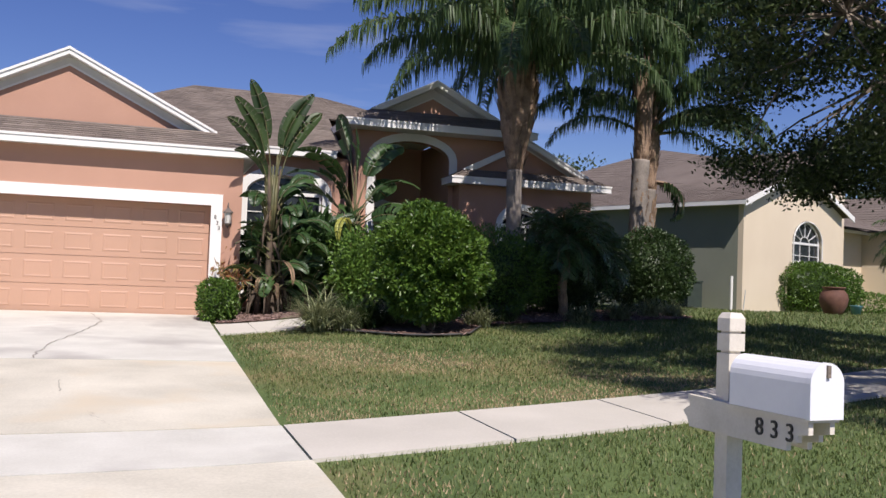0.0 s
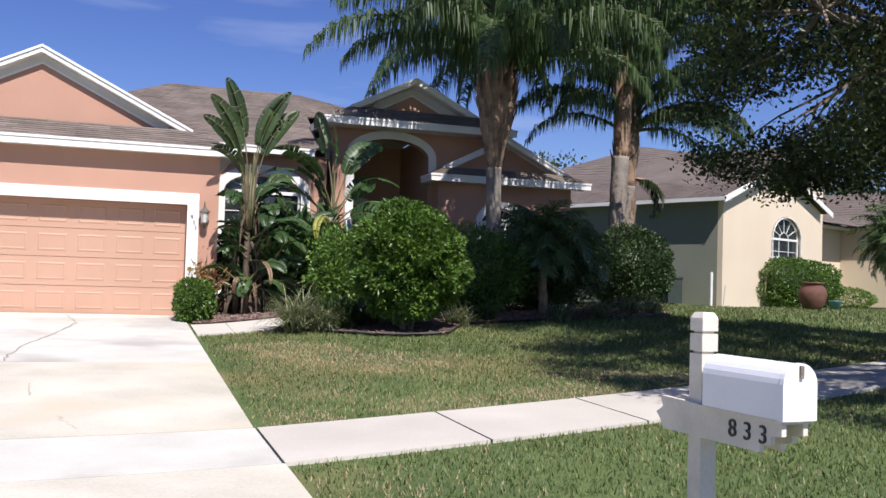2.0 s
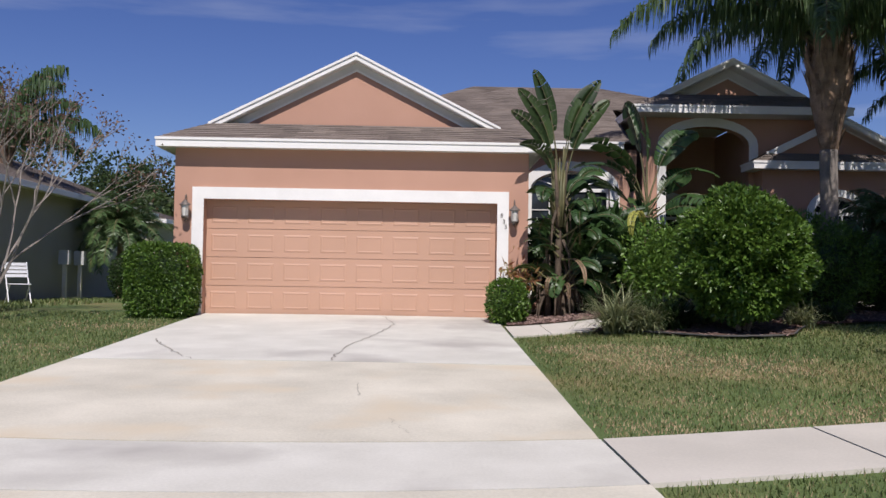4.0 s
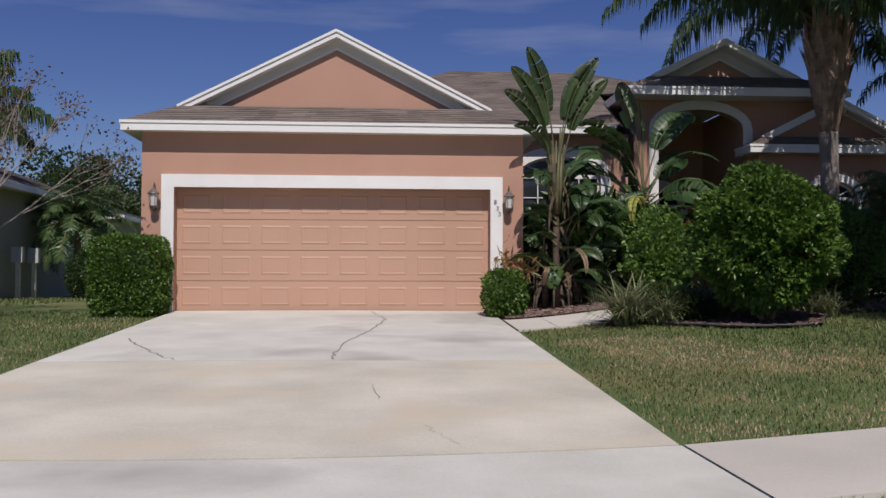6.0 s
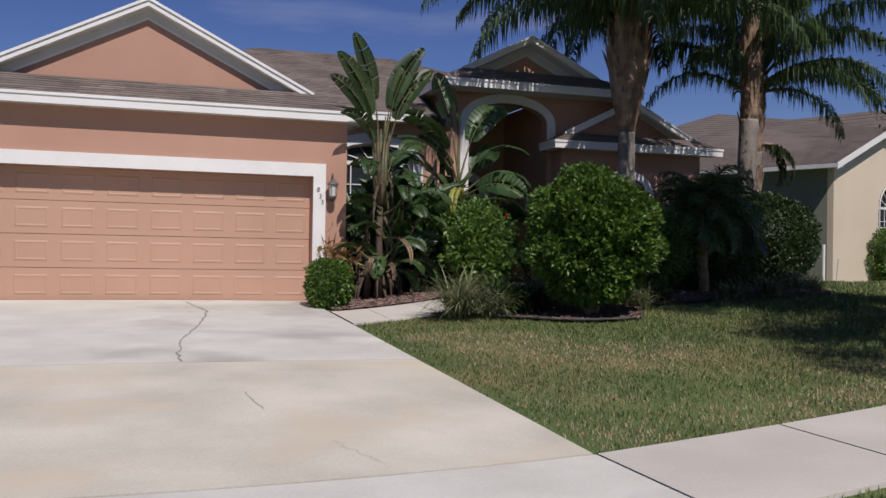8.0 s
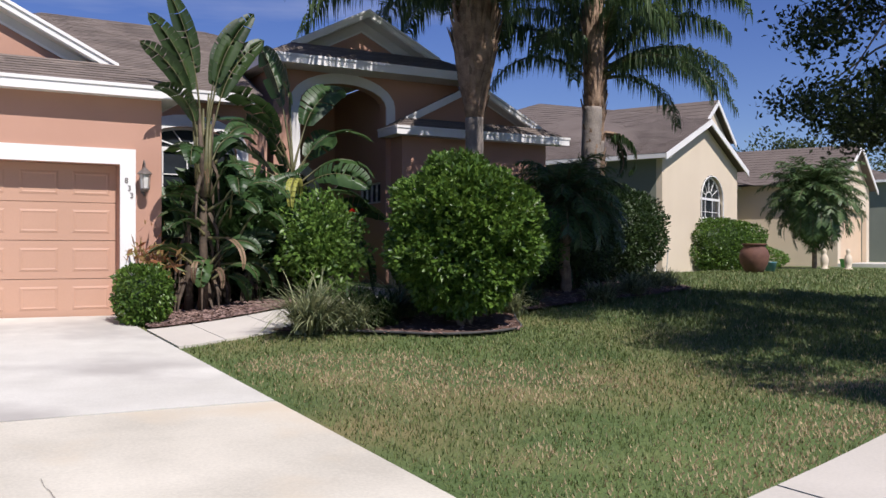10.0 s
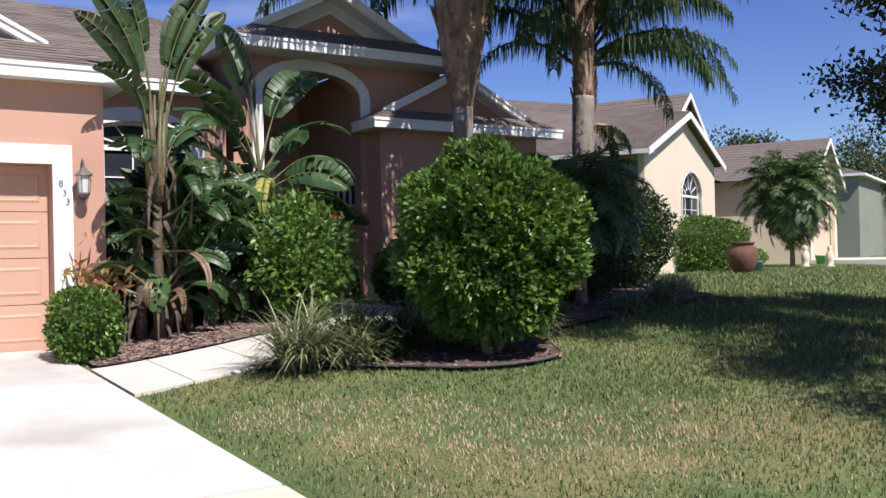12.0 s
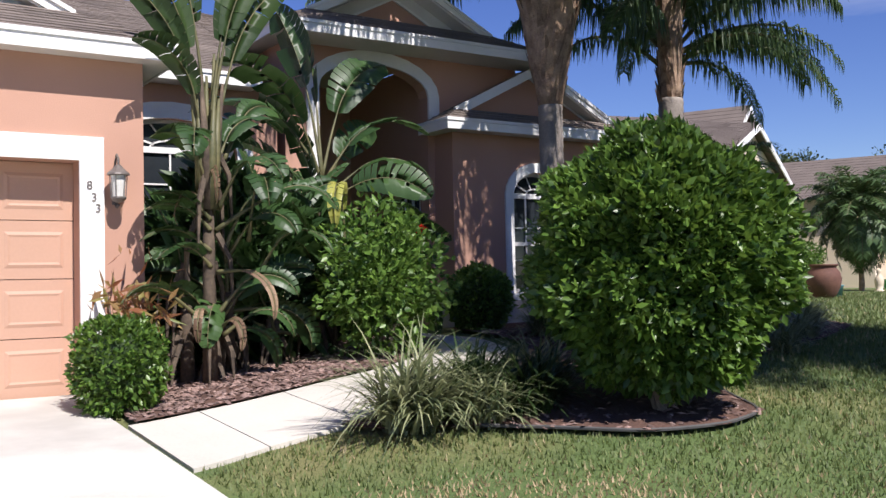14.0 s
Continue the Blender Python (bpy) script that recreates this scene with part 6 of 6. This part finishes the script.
tube(w, [(0.4, -0.1, 0), (0.47, -0.1, 0.7)], 0.018, 6)
part("rod", w, METAL_GREY, stand)


def car(at, turn):
    ob = thing("parked_car", "silver-white saloon car parked on the far drive", "car", at=(at[0], at[1], land(at[0], at[1]) + 0.02), turn=turn)
    prof = [(-2.25, 0.35), (2.2, 0.32), (2.3, 0.5), (2.25, 0.72), (1.25, 0.92), (0.55, 1.38), (-0.85, 1.42), (-1.6, 1.0), (-2.25, 0.95), (-2.32, 0.6)]
    bm = bmesh.new()
    prism(bm, prof, "y", -0.85, 0.85)
    bmesh.ops.bevel(bm, geom=[e for e in bm.edges], offset=0.06, segments=2, affect="EDGES")
    part("body", bm, CAR_PAINT, ob, smooth=True)
    for s in (-1, 1):
        w = bmesh.new()
        prism(w, [(1.05, 0.95), (0.5, 1.3), (-0.8, 1.33), (-1.35, 1.0)], "y", s * 0.853, s * 0.86)
        part("side_window", w, GLASS_DARK, ob)
        for x in (-1.45, 1.4):
            w = bmesh.new()
            tube(w, [(x, s * 0.7, 0.32), (x, s * 0.87, 0.32)], 0.32, 20)
            wheel = part("wheel", w, RUBBER, ob)
            w = bmesh.new()
            tube(w, [(x, s * 0.872, 0.32), (x, s * 0.88, 0.32)], 0.2, 14)
            part("rim", w, METAL_GREY, wheel)
    for s in (-1, 1):
        part("headlight", boxed((2.2, 2.3, s * 0.6 - 0.16, s * 0.6 + 0.16, 0.58, 0.7)), LAMP_GLASS, ob)


car((51.5, 17.0), 195)


def far_tree(at, h, r, seed, label, n=9000, mat=None, leaf_size=0.3):
    rnd = random.Random(seed)
    ob = thing("tree", label, "tree", "trees behind the houses", at=(at[0], at[1], 0.3))
    bm = bmesh.new()
    tube(bm, [(0, 0, 0), (0.1, 0, h * 0.4), (0, 0.1, h * 0.75)], [0.3, 0.22, 0.1], 8)
    for k in range(6):
        a = k * 1.05
        tube(bm, [(0, 0, h * 0.4), (math.cos(a) * r * 0.4, math.sin(a) * r * 0.4, h * 0.62), (math.cos(a) * r * 0.75, math.sin(a) * r * 0.75, h * 0.75)], [0.14, 0.09, 0.03], 6)
    part("trunk", bm, BARK, ob)
    blobs = []
    for _ in range(26):
        a, q = rnd.uniform(0, 6.28), rnd.random() ** 0.5
        blobs.append((math.cos(a) * r * q * 0.85, math.sin(a) * r * q * 0.85, h * rnd.uniform(0.45, 0.92), r * rnd.uniform(0.22, 0.42)))
    blobs = np.array(blobs)
    i = RNG.integers(0, len(blobs), n)
    d = RNG.normal(0, 1, (n, 3))
    d /= np.linalg.norm(d, axis=1, keepdims=True)
    pts = blobs[i, :3] + d * blobs[i, 3:4] * (0.65 + 0.4 * RNG.random((n, 1)))
    leaf_cloud("leaves", pts, d, leaf_size, leaf_size * 0.6, mat or LEAF_OAK, ob)


for k, (x, y, h, r) in enumerate(((24, 38, 9.5, 4.5), (30, 42, 10.5, 5), (19.5, 36, 8.5, 4), (60, 32, 9, 5), (70, 28, 10, 6), (53, 35, 9, 5), (-18, 42, 8, 4.5), (-13.5, 46, 7.5, 4), (-26, 38, 9, 5), (84, 30, 10, 6))):
    far_tree((x, y), h, r, 60 + k, "leafy green tree behind the houses")
pygmy_palm((-7.75, 10.6), 2.75, 35, "date palm beside the sage house wall", 44, 1.6, leaf_len=0.45, wide=0.035, spread=100)
shrub("dark_shrub", "dark green shrub against the neighbour's wall", (-6.95, 9.6, 0.65), (0.75, 0.7, 0.75), 4000, 0.09, 0.05, LEAF_DARK)
shrub("dark_shrub", "dark green shrub against the neighbour's wall", (-9.0, 3.2, 0.6), (0.6, 0.5, 0.6), 3500, 0.09, 0.05, LEAF_DARK)
queen_palm((-10.6, 9.0), 3.6, 5.2, 7, "feather palm behind the crape myrtle", r=0.17, fronds=14, length=3.0)
far_tree((-9.6, 15.5), 5.0, 1.3, 90, "dark bushy tree behind the sage house", 4000, LEAF_DARK, 0.14)


def crape_myrtle(at):
    """A many-stemmed bare-limbed small tree with few reddish leaves."""
    rnd = random.Random(41)
    ob = thing("crape_myrtle", "sparse many-stemmed small tree with few brownish leaves on the lawn", "tree", at=(at[0], at[1], land(at[0], at[1]) - 0.03))
    bm, tips = bmesh.new(), []

    def grow(p, d, r, ln, depth):
        q = p + d * ln
        tube(bm, [p, p.lerp(q, 0.5) + Vector((rnd.uniform(-1, 1), rnd.uniform(-1, 1), 0)) * ln * 0.05, q], [r, r * 0.85, r * 0.7], 5, cap=False)
        if depth >= 3:
            tips.append(q)
        if depth < 5:
            for _ in range(2):
                grow(q, (d + Vector((rnd.gauss(0, 0.3), rnd.gauss(0, 0.3), rnd.gauss(0.05, 0.15)))).normalized(), r * 0.68, ln * 0.8, depth + 1)
    for k in range(6):
        a = k * 1.05
        grow(Vector((0.06 * math.cos(a), 0.06 * math.sin(a), 0)), Vector((math.cos(a) * 0.45, math.sin(a) * 0.35, 1)).normalized(), 0.035, 1.15, 0)
    part("trunk", bm, PALM_TRUNK, ob)
    c = np.array([tuple(t) for t in tips])
    i = RNG.integers(0, len(c), 2600)
    leaf_cloud("leaves", c[i] + RNG.normal(0, 0.1, (2600, 3)), np.zeros((2600, 3)), 0.075, 0.045, LEAF_MYRTLE, ob, spread=1.0)


LEAF_MYRTLE = leaf("leaves_myrtle", (0.06, 0.05, 0.03), (0.16, 0.09, 0.06), 0.5, 0.25)
crape_myrtle((-6.1, -1.6))
flower = thing("hibiscus_flower", "single red hibiscus bloom on the light green shrub", "flower", at=(6.2, -0.35, 2.05))
n = 40
d = RNG.normal(0, 1, (n, 3))
leaf_cloud("petals", np.zeros((n, 3)), d, 0.07, 0.05, FLOWER, flower)
